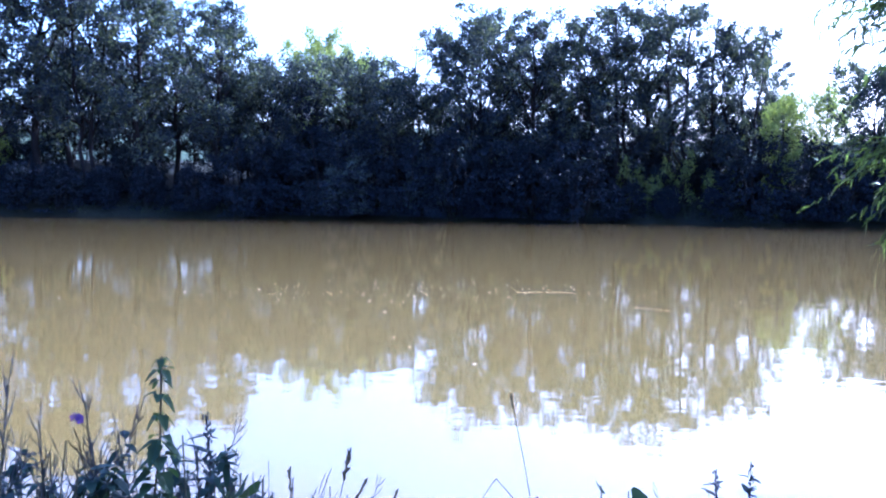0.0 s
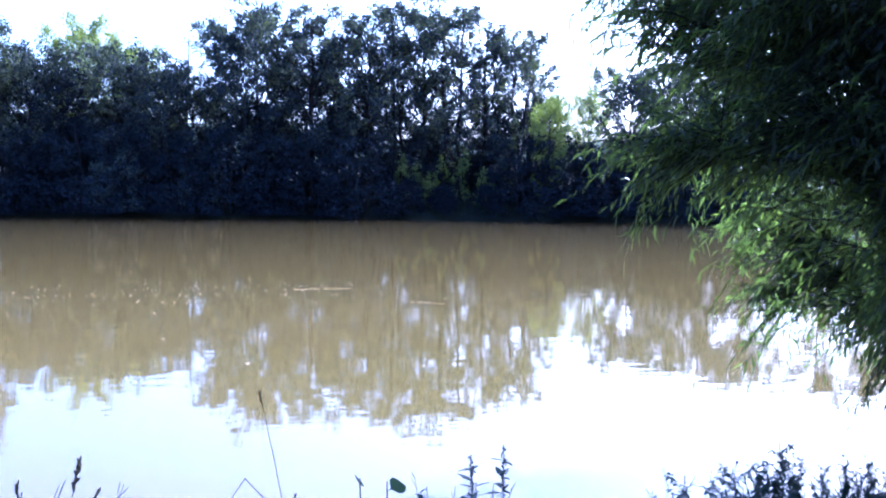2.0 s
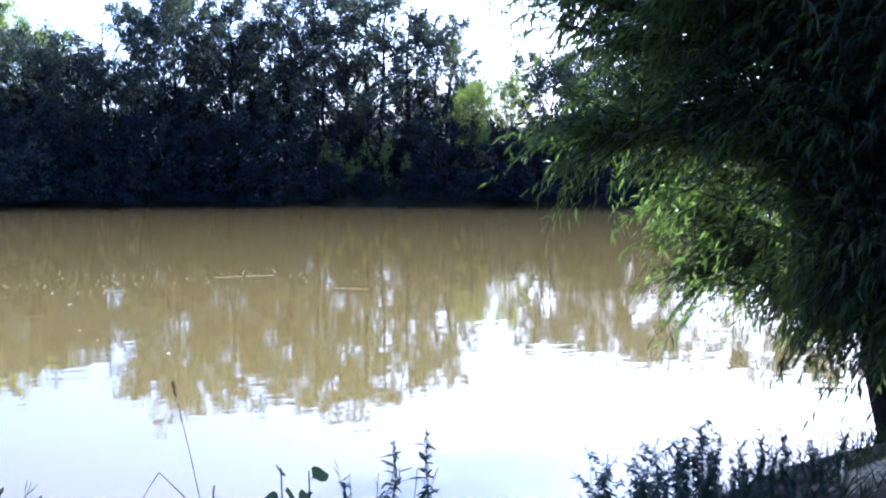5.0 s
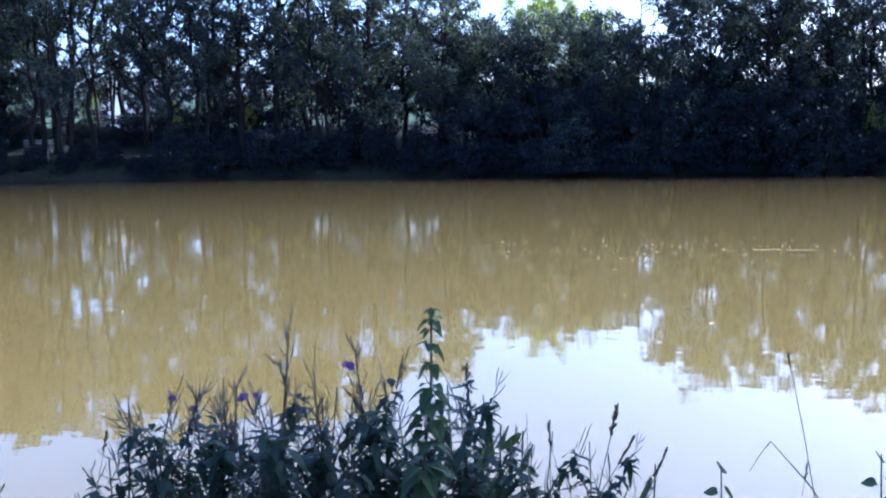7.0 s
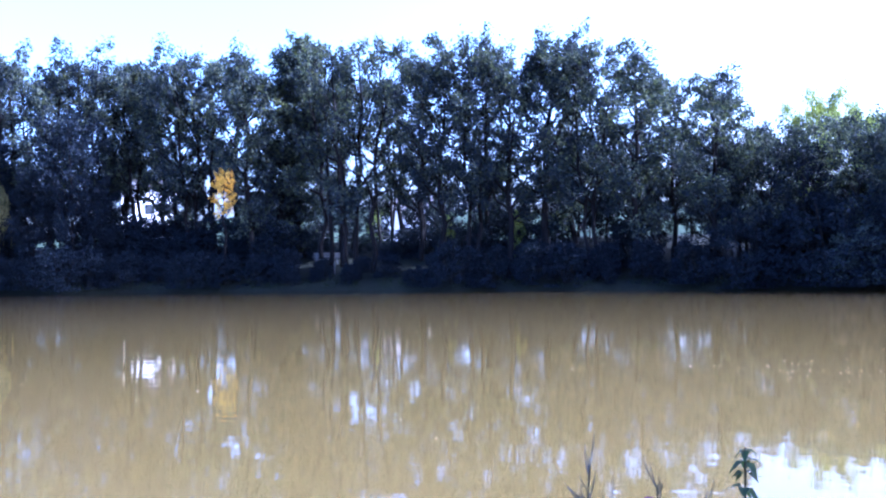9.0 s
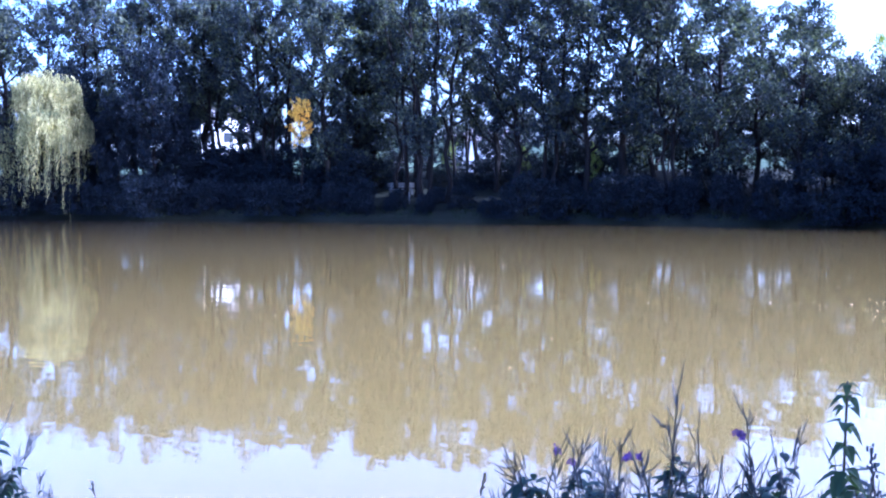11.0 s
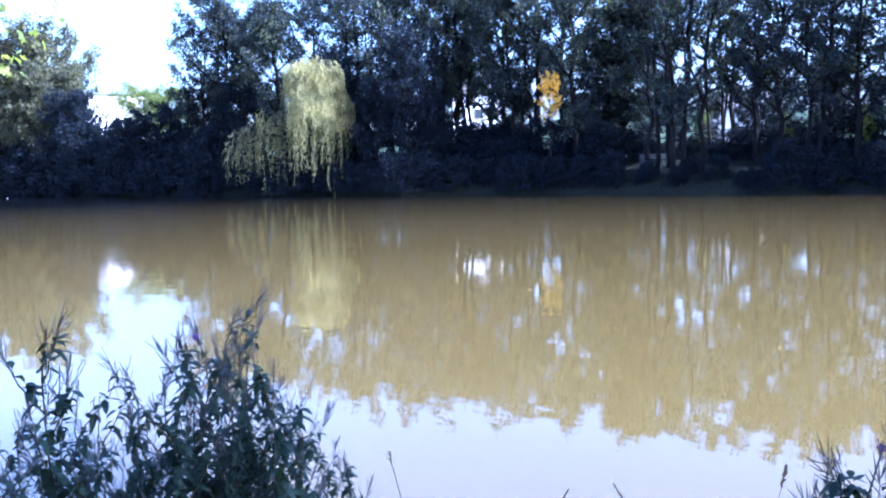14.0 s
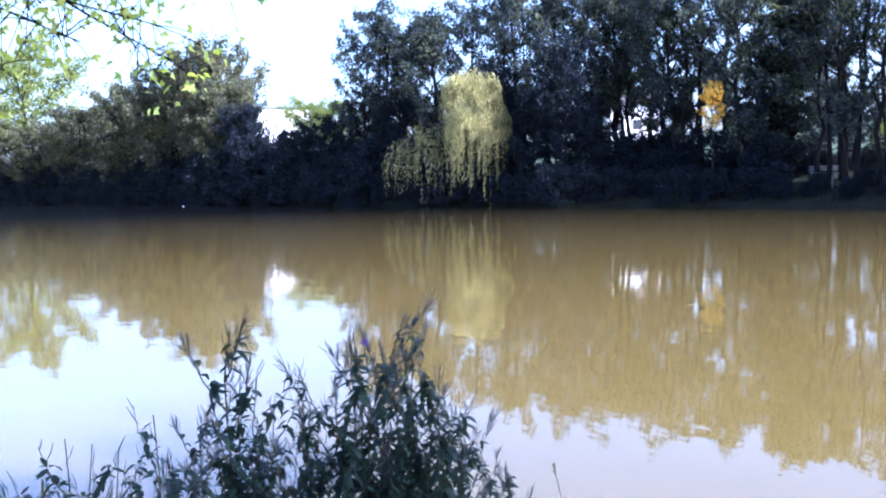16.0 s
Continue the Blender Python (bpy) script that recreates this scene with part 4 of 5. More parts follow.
        ends.append((math.degrees(math.atan2(-top[0], top[1])), math.degrees(math.atan2(top[2] - 1.75, math.hypot(top[0], top[1]))), math.dist(top, (0, 0, 1.75))))
    ends = [(a - 2.2 if a > -33 and e < 8 else a, e, d) for a, e, d in ends]
    ray = np.array(polar(SUN_AZ, math.cos(radians(SUN_EL)), math.sin(radians(SUN_EL))))
    mid = np.array(polar(-34.0, 5.75, 1.42))

    def clearing(p):
        """Where twigs are left out: a shaft cut for sun on the lower leaves, and gaps fitted to the camera's view."""
        t = (p - mid) @ ray
        r = np.linalg.norm(p - mid - t * ray)
        if t > 0.05 and r < 0.6:
            return True
        flat = math.hypot(p[0], p[1])
        a, e = math.degrees(math.atan2(p[0], p[1])), math.degrees(math.atan2(p[2] - 1.75, flat))
        if a < 28.8 and e < -0.2:
            return True
        if 29.5 < a < 38.5 and -8.0 < e < 1.0 and flat < 5.5:
            return True
        return r < 0.6 and t > -0.5 and rng.random() < 0.25

    b, twig = Bits(), Bits()
    bases, dirs = [], []
    for num, (a, e, d) in enumerate(ends):
        q = np.array(polar(a, d * math.cos(radians(e)), 1.75 + d * math.sin(radians(e)))) - o
        st = stems[3 if d < 5.95 and num < len(ends) - back else rng.integers(3)]
        k = min(7, max(1, int(8 * np.clip((q[2] - 0.9) / st[-1][2], 0.1, 0.9))))
        line = bend(st[k], q, 8, 0.35, 0.05, rng)
        if sum(clearing(line[j] + (line[j + 1] - line[j]) * g + o) for j in range(7) for g in (0.0, 0.33, 0.67)) > 3 and num > 17 and rng.random() < 0.5:
            continue
        part("limb", tube(Bits(), line, np.linspace(0.013, 0.003, 8), 5), SHADED_BARK, root, smooth=True)
        for j in range(50 if num < 14 else 105 if num < len(ends) - back else 48):
            f = rng.uniform(0.2, 1.0) * 7
            i = min(6, int(f))
            s = line[i] + (line[i + 1] - line[i]) * (f - i)
            h = unit(line[-1] - line[0] + rng.normal(0, 0.55, 3) * np.linalg.norm(line[-1] - line[0]))
            L = rng.uniform(0.3, 0.65)
            if clearing(s + h * L * 0.5 + o) or clearing(s + h * L * 0.15 + o) or clearing(s + h * L + o):
                continue
            m = 22
            u = np.linspace(0, 1, m)[:, None]
            tw = s + h * L * u + np.array([0, 0, -1]) * (u ** 1.8) * L * rng.uniform(0.2, 0.7)
            tube(twig, tw[::10], [0.004, 0.003, 0.0018], 3)
            tang = unit(np.gradient(tw, axis=0))
            bases.append(tw)
            dirs.append(tang)
    bases, dirs = np.concatenate(bases), np.concatenate(dirs)
    n = len(bases)
    d = unit(dirs * 0.75 + rng.normal(0, 0.42, (n, 3)) + (0, 0, -0.35))
    side = unit(np.cross(d, rng.normal(size=(n, 3))))
    L = rng.uniform(0.05, 0.1, (n, 1))
    m = bases + d * L * 0.42
    tip = bases + d * L + np.array([0, 0, -1.0]) * L * rng.uniform(0.0, 0.35, (n, 1))
    b.add(np.stack([bases, m + side * L * 0.1, tip, m - side * L * 0.1], 1).reshape(-1, 3), (np.arange(n)[:, None] * 4 + np.arange(4)).tolist())
    tagged(part("fine_twig_mass", twig, SHADED_BARK, root), kind="stuff")
    part("crown", b, OSIER, root)


build_osier()

# ------------------------------------------------------------------ branch that reaches in over the near bank


def build_maple():
    rng = np.random.default_rng(61)
    foot = polar(112.0, 6.0)
    fz = ground_z(foot.x, foot.y)
    root = thing("maple", "maple with sunlit yellow-green leaves reaching over the bank", "tree", at=(foot.x, foot.y, fz))
    o = np.array(root.location)
    trunk = bend((0, 0, -0.4), (0.3, 0.3, 6.5), 9, 0, 0.06, rng)
    part("trunk", tube(Bits(), trunk, np.linspace(0.22, 0.06, 9), 9), SHADED_BARK, root, smooth=True)
    b, twig = Bits(), Bits()

    def maple_leaf(c, L):
        d = unit(np.array([rng.normal(), rng.normal(), -0.6 + rng.normal() * 0.4]))
        s = unit(np.cross(d, rng.normal(size=3)))
        nrm = np.cross(d, s)
        out = [(0, 0), (0.18, 0.42), (0.5, 0.5), (0.45, 0.22), (1.0, 0.0), (0.45, -0.22), (0.5, -0.5), (0.18, -0.42)]
        b.add([c + d * x * L + s * y * L + nrm * abs(y) * L * 0.15 for x, y in out], [(0, 1, 2, 3), (0, 3, 4, 5), (0, 5, 6, 7)])

    for a, e, dd in ((75.0, 6.9, 5.6), (76.5, 9.2, 5.4), (78.5, 10.5, 5.2), (80.5, 8.2, 5.4), (75.0, 11.6, 5.6), (82.5, 10.0, 5.0), (77.5, 13.0, 5.4), (84.0, 6.5, 5.2), (72.0, 13.0, 5.8), (80.0, 15.5, 5.4), (86.0, 12.0, 5.0)):
        q = np.array(polar(a, dd * math.cos(radians(e)), 1.75 + dd * math.sin(radians(e)))) - o
        line = bend(trunk[4], q, 8, 0.25, 0.09, rng)
        part("limb", tube(Bits(), line, np.linspace(0.022, 0.004, 8), 5), SHADED_BARK, root, smooth=True)
        for j in range(80):
            f = rng.uniform(0.62, 1.0) * 7
            i = min(6, int(f))
            s = line[i] + (line[i + 1] - line[i]) * (f - i)
            t = s + rng.normal(0, 0.11, 3) + (0, 0, -0.03)
            tube(twig, [s, (s + t) / 2 + (0, 0, 0.01), t], [0.004, 0.003, 0.002], 3)
            for _ in range(2):
                maple_leaf(t + rng.normal(0, 0.03, 3), rng.uniform(0.035, 0.065))
    tagged(part("fine_twig_mass", twig, SHADED_BARK, root), kind="stuff")
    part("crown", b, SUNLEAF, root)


build_maple()

# ------------------------------------------------------------------ weeds on the near bank


def stand(az, d):
    p = polar(az, d)
    return p.x, p.y, ground_z(p.x, p.y)


def petals(b, c, r, rng, n=5):
    ax = unit(rng.normal(size=3) + (0, -0.6, 0.7))
    u = unit(np.cross(ax, (0.3, 0.1, 0.9)))
    w = np.cross(ax, u)
    for i in range(n):
        t = 2 * math.pi * i / n
        d = u * math.cos(t) + w * math.sin(t)
        s = np.cross(ax, d)
        b.add([c, c + d * r * 0.6 + s * r * 0.38, c + d * r + ax * r * 0.25, c + d * r * 0.6 - s * r * 0.38], [(0, 1, 2, 3)])


def make_willowherb(seed, H=1.15, sprays=7, pods=26, flowers=1, leaves=150, bushy=1.0, top=0.3, fan=0.45, label="dark green willowherb with thin seed pods and purple flowers"):
    """A leafy stem whose upper shoots carry long thin pods; top: the share of the stem that stands bare of leaves."""
    rng = np.random.default_rng(seed)
    root = thing("willowherb", label, "wild plant")
    line = bend((0, 0, -0.05), (rng.normal(0, 0.11), rng.normal(0, 0.11), H), 9, 0, 0.016, rng)
    part("stem", tube(Bits(), line, np.linspace(0.006, 0.002, 9), 5), STEM, root, smooth=True)
    fol, pod = Bits(), Bits()
    B, D, L = [], [], []

    def on(f):
        i = min(7, int(f * 8))
        return line[i] + (line[i + 1] - line[i]) * (f * 8 - i)

    for i in range(leaves):
        f = 0.15 + (0.85 - top) * i / leaves
        th = i * 1.7 + (math.pi if i % 2 else 0)
        B.append(on(f))
        D.append((math.cos(th), math.sin(th), rng.uniform(-0.3, 0.6)))
        L.append(rng.uniform(0.06, 0.105) * (1.15 - 0.5 * f))
    heads = [(on(1 - top * 0.9), line[-1], 1.0)]
    for i in range(sprays):
        f = 0.42 + 0.5 * i / sprays
        s = on(f)
        th = i * 2.4 + rng.uniform(-0.4, 0.4)
        ln = rng.uniform(0.18, 0.34) * (1.3 - 0.6 * f) * bushy
        e = s + np.array([math.cos(th) * ln * 0.55, math.sin(th) * ln * 0.55, ln * 0.85])
        q = bend(s, e, 5, -0.02, 0.006, rng)
        part("side_shoot", tube(Bits(), q, np.linspace(0.003, 0.0012, 5), 4), STEM, root)
        heads.append((q[2], e, 0.6))
        for k in range(24):
            g = rng.uniform(0.05, 0.7)
            B.append(s + (e - s) * g)
            D.append((rng.normal(), rng.normal(), rng.uniform(-0.2, 0.9)))
            L.append(rng.uniform(0.03, 0.068))
    D = unit(np.array(D))
    side = unit(np.cross(D, (0.05, 0.02, 1.0)))
    L = np.array(L)
    lances(fol, np.array(B), D, side, L, L * 0.4, L * rng.uniform(0.2, 0.9, len(L)))
    for s, e, k in heads:
        axis = unit(e - s)
        for j in range(int(pods * k * 0.45)):
            c = s + (e - s) * rng.uniform(0.05, 1.0)
            h = unit(axis + rng.normal(0, fan, 3))
            ln = rng.uniform(0.035, 0.055 + fan * 0.04)
            tube(pod, [c, c + h * ln * 0.5 + axis * 0.003, c + unit(h + axis * 0.3) * ln], [0.001, 0.0018, 0.0007], 3)
    part("foliage", fol, HERB, root)
    tagged(part("seed_pod_mass", pod, PODS, root), kind="stuff")
    for i in range(flowers):
        c = heads[(i * 2) % len(heads)][1] + rng.normal(0, 0.012, 3) - (0, 0, 0.02)
        b = Bits()
        for _ in range(3):
            petals(b, c + rng.normal(0, 0.005, 3), 0.012, rng)
        part("flower", b, PETAL, root, "small purple flower")
    return root, H, line[-1]


def make_nettle(seed, H=1.1, pairs=14, size=0.07):
    rng = np.random.default_rng(seed)
    root = thing("nettle", "upright stinging nettle with drooping toothed leaves", "wild plant")
    line = bend((0, 0, -0.05), (0.03, 0.02, H), 9, 0, 0.008, rng)
    part("stem", tube(Bits(), line, np.linspace(0.005, 0.002, 9), 5), STEM, root, smooth=True)
    for i in range(pairs):
        f = min(1.0, 0.74 + 0.26 * i / (pairs - 1) + rng.uniform(-0.012, 0.012))
        j = min(7, int(f * 8))
        c = line[j] + (line[j + 1] - line[j]) * (f * 8 - j)
        L = size * (1.0 - 0.62 * (f - 0.74) / 0.26)
        L *= rng.uniform(0.75, 1.1)
        for th in (i * 1.1 + rng.normal(0, 0.3), i * 1.1 + 1.6 + rng.normal(0, 0.3), i * 1.1 + 3.1, i * 1.1 + 4.7 + rng.normal(0, 0.3)):
            d = unit(np.array([math.cos(th), math.sin(th), rng.uniform(-0.9, 0.15)]))
            s = unit(np.cross(d, (0, 0, 1.0)))
            nrm = np.cross(s, d)
            pts, fs = [c], []
            out = [(0.22, 0.02), (0.3, 0.26), (0.42, 0.3), (0.5, 0.24), (0.6, 0.25), (0.7, 0.17), (0.8, 0.14), (1.0, 0.0)]
            for x, y in out:
                z = -0.35 * x * x * L
                pts += [c + d * x * L + s * y * L + nrm * (abs(y) * 0.3 * L) + (0, 0, z), c + d * x * L + (0, 0, z), c + d * x * L - s * y * L + nrm * (abs(y) * 0.3 * L) + (0, 0, z)]
            for k in range(len(out) - 1):
                o = 1 + k * 3
                fs += [(o, o + 1, o + 4, o + 3), (o + 1, o + 2, o + 5, o + 4)]
            fs += [(0, 1, 2), (0, 2, 3)]
            part("leaf", Bits().add(pts, fs), NETTLE, root)
    return root, H, line[-1]


def make_mugwort(seed, H=0.9):
    rng = np.random.default_rng(seed)
    root = thing("mugwort", "dark mugwort with a narrow spike of small buds", "wild plant")
    line = bend((0, 0, -0.05), (0.05, -0.03, H), 9, 0, 0.01, rng)
    part("stem", tube(Bits(), line, np.linspace(0.004, 0.0015, 9), 5), STEM, root, smooth=True)
    bud, fol = Bits(), Bits()
    B, D = [], []
    for i in range(240):
        f = 0.5 + 0.5 * rng.random()
        j = min(7, int(f * 8))
        c = line[j] + (line[j + 1] - line[j]) * (f * 8 - j)
        o = rng.normal(0, 1, 3) * 0.0055 * (1.35 - f) * 2
        s = np.linspace(-1, 1, 4)
        tube(bud, [c + o + (0, 0, 0.0035 * t) for t in s], [0.0012, 0.0022, 0.0022, 0.001], 4)
    for i in range(110):
        f = 0.25 + 0.7 * rng.random()
        j = min(7, int(f * 8))
        B.append(line[j] + (line[j + 1] - line[j]) * (f * 8 - j))
        D.append((rng.normal(), rng.normal(), rng.uniform(0.1, 1.0)))
    D = unit(np.array(D))
    side = unit(np.cross(D, (0.02, 0.03, 1.0)))
    L = rng.uniform(0.025, 0.065, len(B))
    lances(fol, np.array(B), D, side, L, L * 0.32, L * 0.2)
    tagged(part("bud_mass", bud, PODS, root), kind="stuff")
    part("foliage", fol, HERB, root)
    return root, H, line[-1]


def make_grass_stalk(seed, H=1.0, lean=0.12, head=0.06, drooping=False, thick=1.0):
    rng = np.random.default_rng(seed)
    root = thing("grass_stalk", "thin dry grass stalk with a narrow seed head", "grass")
    u = np.linspace(0, 1, 9)[:, None]
    line = np.array([0, 0, -0.05]) + u * np.array([0, 0, H + 0.05]) + (u ** 2) * np.array([lean, 0.02, 0])
    if drooping:
        line[-1] += (0.05, 0, -0.04)
        line[-2] += (0.015, 0, -0.005)
    part("stem", tube(Bits(), line, np.linspace(0.0022, 0.0009, 9) * thick, 4), STRAW, root, smooth=True)
    b = Bits()
    d = unit(line[-1] - line[-2])
    for i in range(16):
        c = line[-1] - d * head * i / 16
        h = unit(d + rng.normal(0, 0.3, 3))
        tube(b, [c, c + h * 0.007, c + h * 0.015], [0.001, 0.0026 if head > 0.03 else 0.0012, 0.0006], 4)
    part("seed_head", b, STRAW, root)
    return root, H, line[-1]


def make_dock(seed, size=0.07, n=15, H=0.7):
    rng = np.random.default_rng(seed)
    root = thing("broadleaf_weed", "low weed with broad dark green leaves", "wild plant")
    line = bend((0, 0, -0.05), (0.02, 0.01, H), 6, 0, 0.01, rng)
    part("stem", tube(Bits(), line, np.linspace(0.005, 0.002, 6), 5), STEM, root, smooth=True)
    for i in range(n):
        f = 0.5 + 0.5 * i / n
        j = min(4, int(f * 5))
        c = line[j] + (line[j + 1] - line[j]) * (f * 5 - j)
        th = i * 2.4
        d = unit(np.array([math.cos(th), math.sin(th), rng.uniform(-0.2, 1.0)]))
        s = unit(np.cross(d, unit(rng.normal(0, 0.6, 3) + (0, 0, 1.0))))
        L = size * rng.uniform(0.6, 1.1)
        pts, fs = [c], []
        out = [(0.2, 0.03), (0.35, 0.3), (0.55, 0.36), (0.75, 0.26), (1.0, 0.0)]
        for x, y in out:
            z = np.array([0, 0, -0.4 * x * x * L])
            pts += [c + d * x * L + s * y * L + (0, 0, 0.1 * y * L) + z, c + d * x * L + z, c + d * x * L - s * y * L + (0, 0, 0.1 * y * L) + z]
        for k in range(len(out) - 1):
            o = 1 + k * 3
            fs += [(o, o + 1, o + 4, o + 3), (o + 1, o + 2, o + 5, o + 4)]
        fs += [(0, 1, 2), (0, 2, 3)]
        part("leaf", Bits().add(pts, fs), NETTLE, root)
    return root, H, line[-1]


SEEDY, LEAFY = "willowherb gone to long thin grey-green seed pods", "bushy dark green willowherb with drooping narrow leaves"
WEEDS = {
    "A": make_willowherb(71, sprays=6, pods=14, flowers=0, leaves=160, label=LEAFY), "B": make_willowherb(72, sprays=9, flowers=1, pods=70), "C": make_willowherb(73, sprays=6, pods=44, flowers=3, leaves=90, top=0.22),
    "D": make_willowherb(74, sprays=10, pods=16, flowers=0, leaves=200, bushy=1.25, top=0.18, label=LEAFY), "P": make_willowherb(80, sprays=9, pods=56, flowers=0, leaves=130, bushy=0.9, top=0.28, label=SEEDY),
    "T": make_willowherb(81, sprays=3, pods=36, flowers=0, leaves=100, bushy=0.8, top=0.17, fan=0.75, label=SEEDY),
    "N": make_nettle(75), "M": make_mugwort(76), "G": make_grass_stalk(77), "H": make_grass_stalk(78, drooping=True), "K": make_dock(79), "J": make_grass_stalk(82, lean=0.2, head=0.03, thick=1.35),
}
PUT = set()


def weed(kind, az, d, el, turn=0.0, wide=1.0, group=""):
    """Set a weed on the near bank so that its tip stands at this azimuth, distance and elevation."""
    ob, H, tip = WEEDS[kind]
    c, s = math.cos(radians(turn)), math.sin(radians(turn))
    x, y, z = stand(az, d)
    k = (1.75 + d * math.tan(radians(el)) - z) / H
    x -= (tip[0] * c - tip[1] * s) * k * wide
    y -= (tip[0] * s + tip[1] * c) * k * wide
    z = ground_z(x, y)
    k = (1.75 + d * math.tan(radians(el)) - z) / H
    m = pose(x, y, z, 0, 0, turn) @ Matrix.Diagonal((k * wide, k * wide, k, 1))
    if kind in PUT:
        ob = copy_thing(ob, pose(0, 0, 0))
    PUT.add(kind)
    ob.matrix_basis = m
    if group:
        tagged(ob, group=group)


CLUMP, BUSH = "willowherb clump on the near bank", "tall willowherb thicket on the near bank"
weed("N", 18.0, 1.72, -9.85)
weed("M", 15.1, 2.2, -13.4, 40)
for i, (kind, az, el) in enumerate((
    ("T", 26.4, -11.0), ("C", 22.2, -12.2), ("T", 20.3, -14.3), ("A", 13.9, -15.2), ("C", 29.6, -13.9), ("B", 28.3, -14.4), ("T", 24.6, -13.3), ("C", 31.6, -14.2), ("B", 33.4, -14.2), ("T", 35.7, -15.3), ("A", 34.6, -16.2),
    ("D", 24.0, -15.0), ("A", 22.6, -15.2), ("D", 21.0, -15.6), ("A", 19.4, -16.0), ("D", 27.2, -15.4), ("A", 30.6, -15.6), ("D", 32.4, -15.8), ("A", 25.6, -15.8), ("D", 17.6, -16.2), ("D", 15.8, -15.6), ("A", 37.0, -17.2), ("A", 23.2, -14.4), ("D", 28.8, -16.4), ("A", 16.6, -14.6), ("D", 22.0, -17.0), ("D", 24.8, -17.0), ("D", 26.6, -17.2), ("D", 30.0, -17.4), ("D", 33.4, -17.2), ("D", 19.0, -17.6), ("D", 14.6, -17.2), ("A", 12.6, -18.0))):
    weed(kind, az, 1.95 + 0.1 * (i % 4), el, i * 67, 0.95, CLUMP)
for i, (kind, az, el) in enumerate((
    ("P", 75.6, -6.9), ("A", 74.9, -8.8), ("A", 73.9, -9.7), ("A", 72.8, -10.8), ("P", 71.3, -9.5), ("D", 70.0, -9.6), ("P", 68.6, -8.2), ("B", 67.8, -7.9), ("P", 65.5, -6.6), ("P", 64.8, -7.9), ("D", 64.1, -9.4), ("P", 63.1, -11.8), ("P", 61.5, -14.3), ("P", 59.7, -15.4), ("P", 76.6, -11.5),
    ("D", 73.6, -12.4), ("A", 72.0, -13.4), ("D", 70.6, -12.2), ("A", 69.0, -12.0), ("D", 67.0, -11.2), ("D", 65.8, -10.2), ("D", 64.6, -11.8), ("A", 63.4, -13.4), ("D", 62.4, -14.8), ("A", 75.0, -12.4), ("D", 66.4, -13.2), ("A", 68.0, -13.6), ("D", 71.2, -14.2), ("D", 74.2, -14.2), ("B", 62.4, -12.8))):
    weed(kind, az, 2.8 + 0.1 * (i % 5), el, i * 51, 0.95 if i < 15 else 0.72, BUSH)
for i, (kind, az, el) in enumerate((("A", 84.3, -11.5), ("A", 82.9, -12.0), ("A", 81.5, -12.6), ("A", 80.0, -10.8), ("P", 79.0, -13.4), ("A", 80.7, -13.4), ("D", 82.2, -14.2), ("D", 79.6, -14.6), ("A", 85.2, -13.4), ("D", 83.6, -14.6), ("P", 77.8, -13.8), ("D", 78.6, -15.2), ("A", 86.4, -14.0), ("D", 81.2, -15.2))):
    weed(kind, az, 2.6 + 0.08 * (i % 3), el, i * 80, 0.9)
for kind, az, el in (("K", 13.0, -17.0), ("K", 11.6, -17.4), ("A", 9.7, -17.4), ("A", 7.4, -18.0), ("D", 6.2, -18.8), ("K", 3.3, -19.2), ("K", -10.0, -17.6), ("K", -11.7, -17.8), ("K", 86.4, -12.8), ("D", 11.0, -18.2), ("K", -1.0, -19.0), ("A", -14.2, -18.0), ("A", -16.0, -18.0), ("A", -18.4, -17.8)):
    weed(kind, az, 2.1 if az > 0 else 2.4, el, az * 40, 0.9)
weed("M", -16.9, 2.4, -16.2, 0)
weed("M", -19.0, 2.4, -15.6, 120)
weed("J", -4.2, 1.9, -12.7, 180, 0.6)
for i, (az, d, el) in enumerate(((-29.0, 4.6, -16.4), (-30.5, 4.7, -15.8), (-31.8, 4.8, -15.4), (-33.0, 4.9, -15.0), (-34.2, 4.9, -14.0), (-35.4, 5.0, -14.4), (-36.6, 5.0, -14.8), (-37.8, 5.0, -14.4), (-39.0, 5.1, -14.2), (-40.4, 5.1, -14.2), (-42.0, 5.1, -14.0), (-32.4, 4.4, -17.0), (-34.8, 4.5, -16.6), (-37.2, 4.5, -16.2), (-39.6, 4.6, -16.0), (-33.6, 4.7, -15.8), (-35.0, 4.8, -15.4), (-36.2, 4.7, -15.6), (-38.4, 4.8, -15.2), (-41.0, 4.8, -15.2), (-31.0, 4.5, -16.8), (-28.0, 4.4, -17.6), (-34.0, 4.2, -18.0), (-36.0, 4.2, -17.6), (-38.0, 4.2, -17.4), (-40.0, 4.3, -17.0))):
    weed("DABD"[i % 4], az, d, el, i * 43, 1.5, "weeds under the osier")
for kind, az, d, el, turn in (("G", 6.3, 1.75, -16.2, 0), ("H", 5.3, 1.75, -16.9, 20), ("H", 3.2, 1.75, -17.6, 40), ("G", 9.9, 2.1, -17.0, 90), ("H", 48.7, 2.4, -16.6, 0), ("H", 45.9, 2.4, -16.3, 200), ("H", 42.1, 2.4, -17.3, 30), ("H", 37.8, 2.4, -17.0, 200), ("G", 36.5, 2.4, -15.9, 10), ("J", 58.8, 2.4, -14.8, 180), ("G", -6.0, 2.4, -18.6, 30)):
    weed(kind, az, d, el, turn)


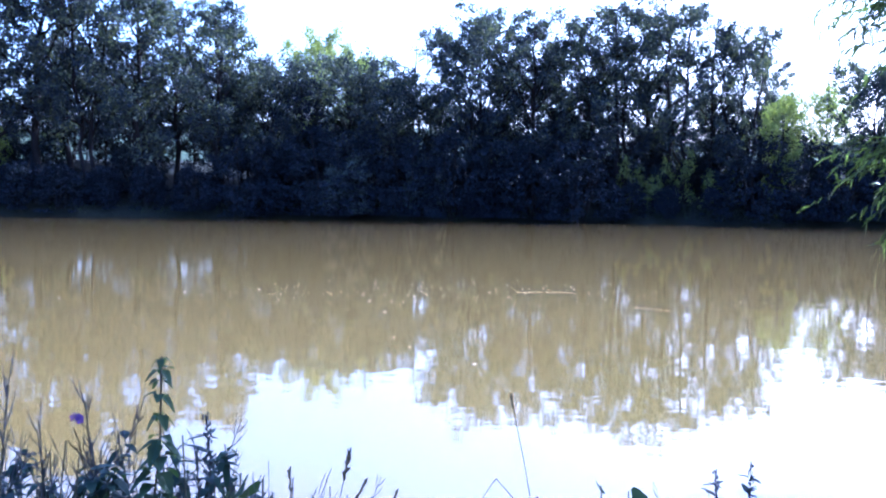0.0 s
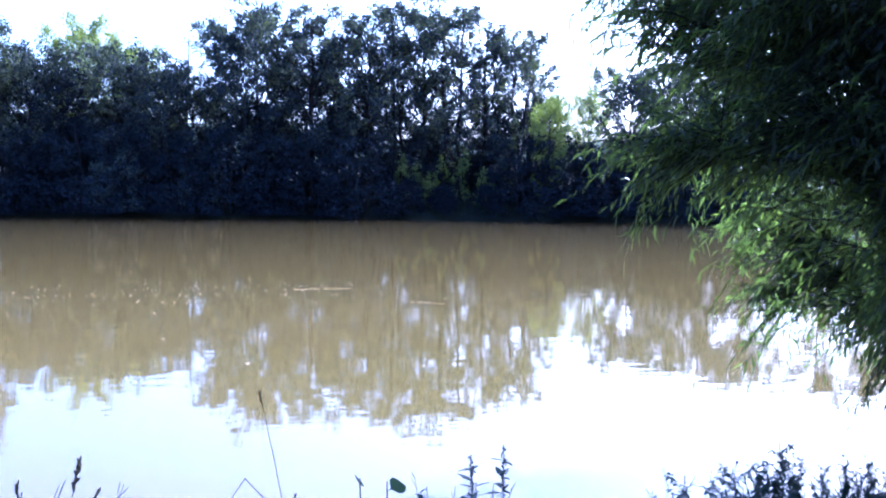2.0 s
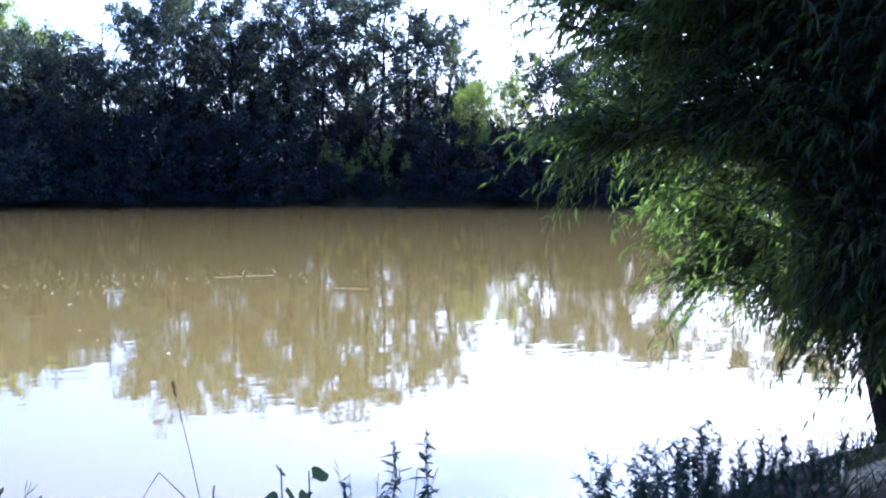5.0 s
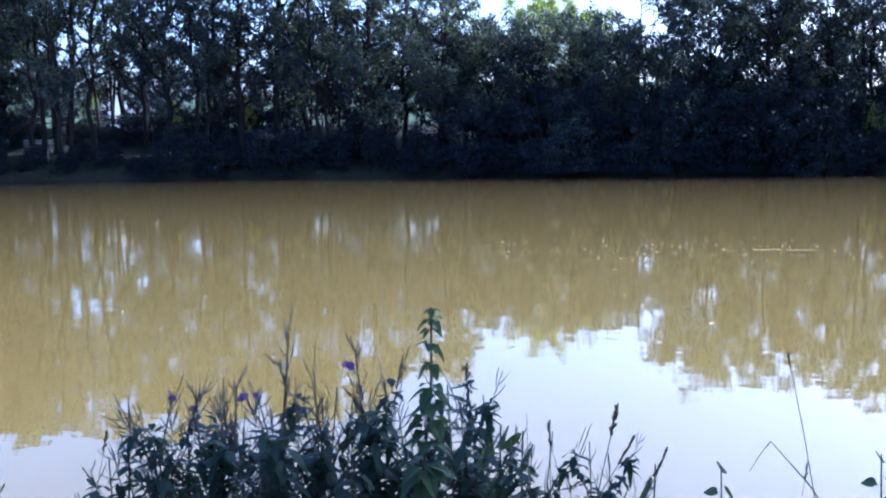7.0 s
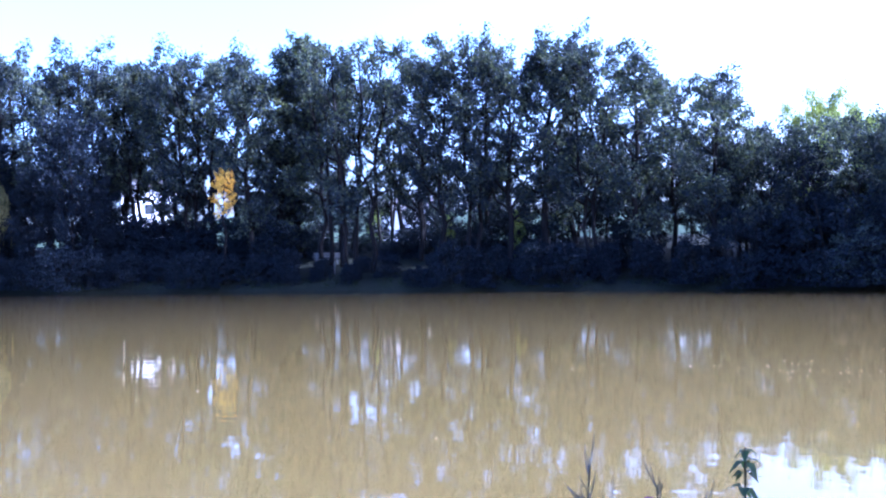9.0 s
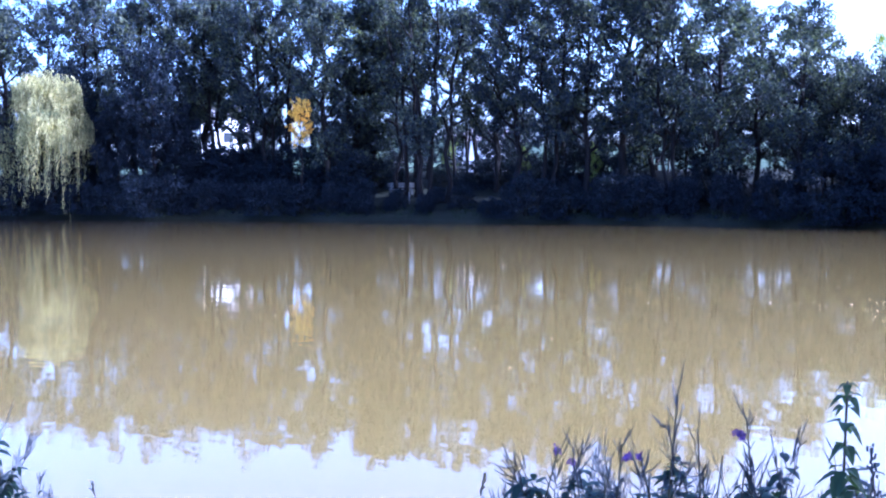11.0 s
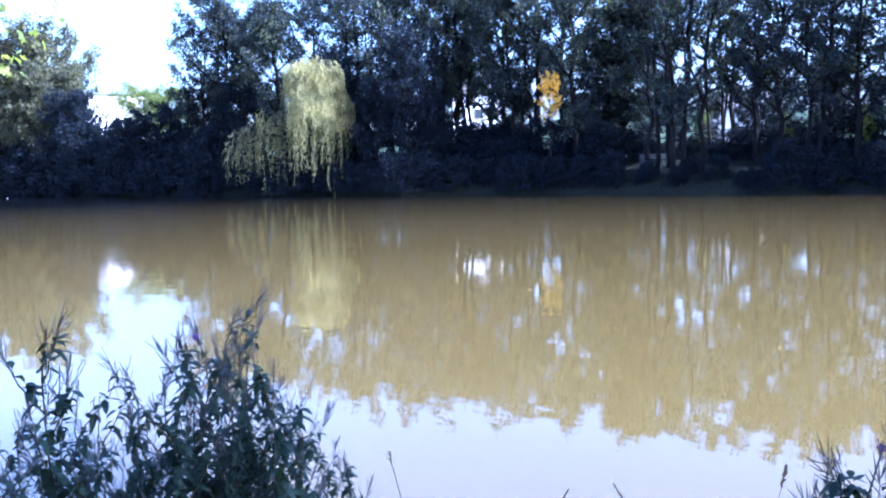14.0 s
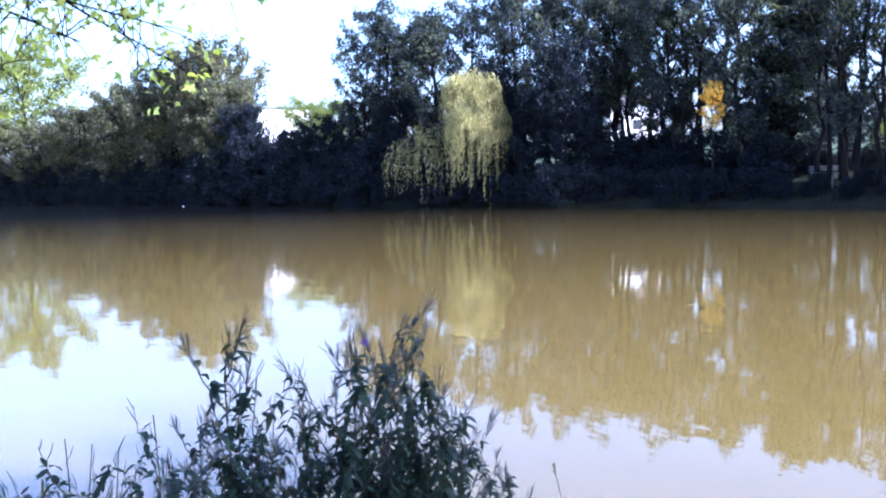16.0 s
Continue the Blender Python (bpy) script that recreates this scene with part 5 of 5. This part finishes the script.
def build_bent_stalk():
    p = [np.array(polar(a, 1.9, 1.75 + 1.9 * math.tan(radians(e)))) for a, e in ((-6.6, -21.2), (-5.6, -19.9), (-3.3, -17.6), (-2.7, -18.4), (-2.1, -19.4))]
    root = thing("bent_stalk", "thin dry grass stalk bent over at a kink", "grass", at=(p[0][0], p[0][1], ground_z(p[0][0], p[0][1])))
    o = np.array(root.location)
    low = np.array([p[0][0], p[0][1] - 0.02, o[2] - 0.05])
    part("stem", tube(Bits(), [low - o, p[0] - o, p[1] - o, p[2] - o], [0.002, 0.0018, 0.0015, 0.001], 4), STRAW, root)
    part("fallen_tip", tube(Bits(), [p[2] - o, p[3] - o, p[4] - o], [0.001, 0.0009, 0.0006], 4), STRAW, root)


build_bent_stalk()

# ------------------------------------------------------------------ flotsam


def build_flotsam():
    rng = np.random.default_rng(91)
    b = Bits()
    for i in range(300):
        if i < 255:
            a, r = rng.normal(-1, 9), rng.normal(16.4, 1.0)
        else:
            a, r = rng.uniform(-25, 60), rng.uniform(9, 30)
        if r < 7:
            continue
        p = polar(a, r, 0.006)
        s = rng.uniform(0.014, 0.034)
        t = rng.uniform(0, 6.28)
        c, q = math.cos(t), math.sin(t)
        pts = [(p.x + s * (c * x - q * y), p.y + s * (q * x + c * y), 0.006 + 0.01 * rng.random()) for x, y in ((-1, 0), (0, -0.45), (1, 0), (0, 0.45))]
        b.add(pts, [(0, 1, 2, 3)])
    tagged(part("floating_leaves", b, FLOTSAM), "scattered pale fallen leaves floating on the water", "leaves", kind="stuff")
    for a, r, L, turn in ((-6.2, 16.6, 1.0, 2), (-12.6, 14.6, 0.55, -35)):
        p = polar(a, r, 0.0)
        q = bend((-L / 2, 0, 0.004), (L / 2, 0, 0.004), 7, 0.003, 0.006, rng)
        ob = part("floating_twig", tube(Bits(), q, np.linspace(0.004, 0.002, 7), 5), FLOTSAM, smooth=True)
        ob.matrix_basis = pose(p.x, p.y, 0, 0, 0, turn)
        tagged(ob, "pale bare twig floating on the water", "twig")


build_flotsam()
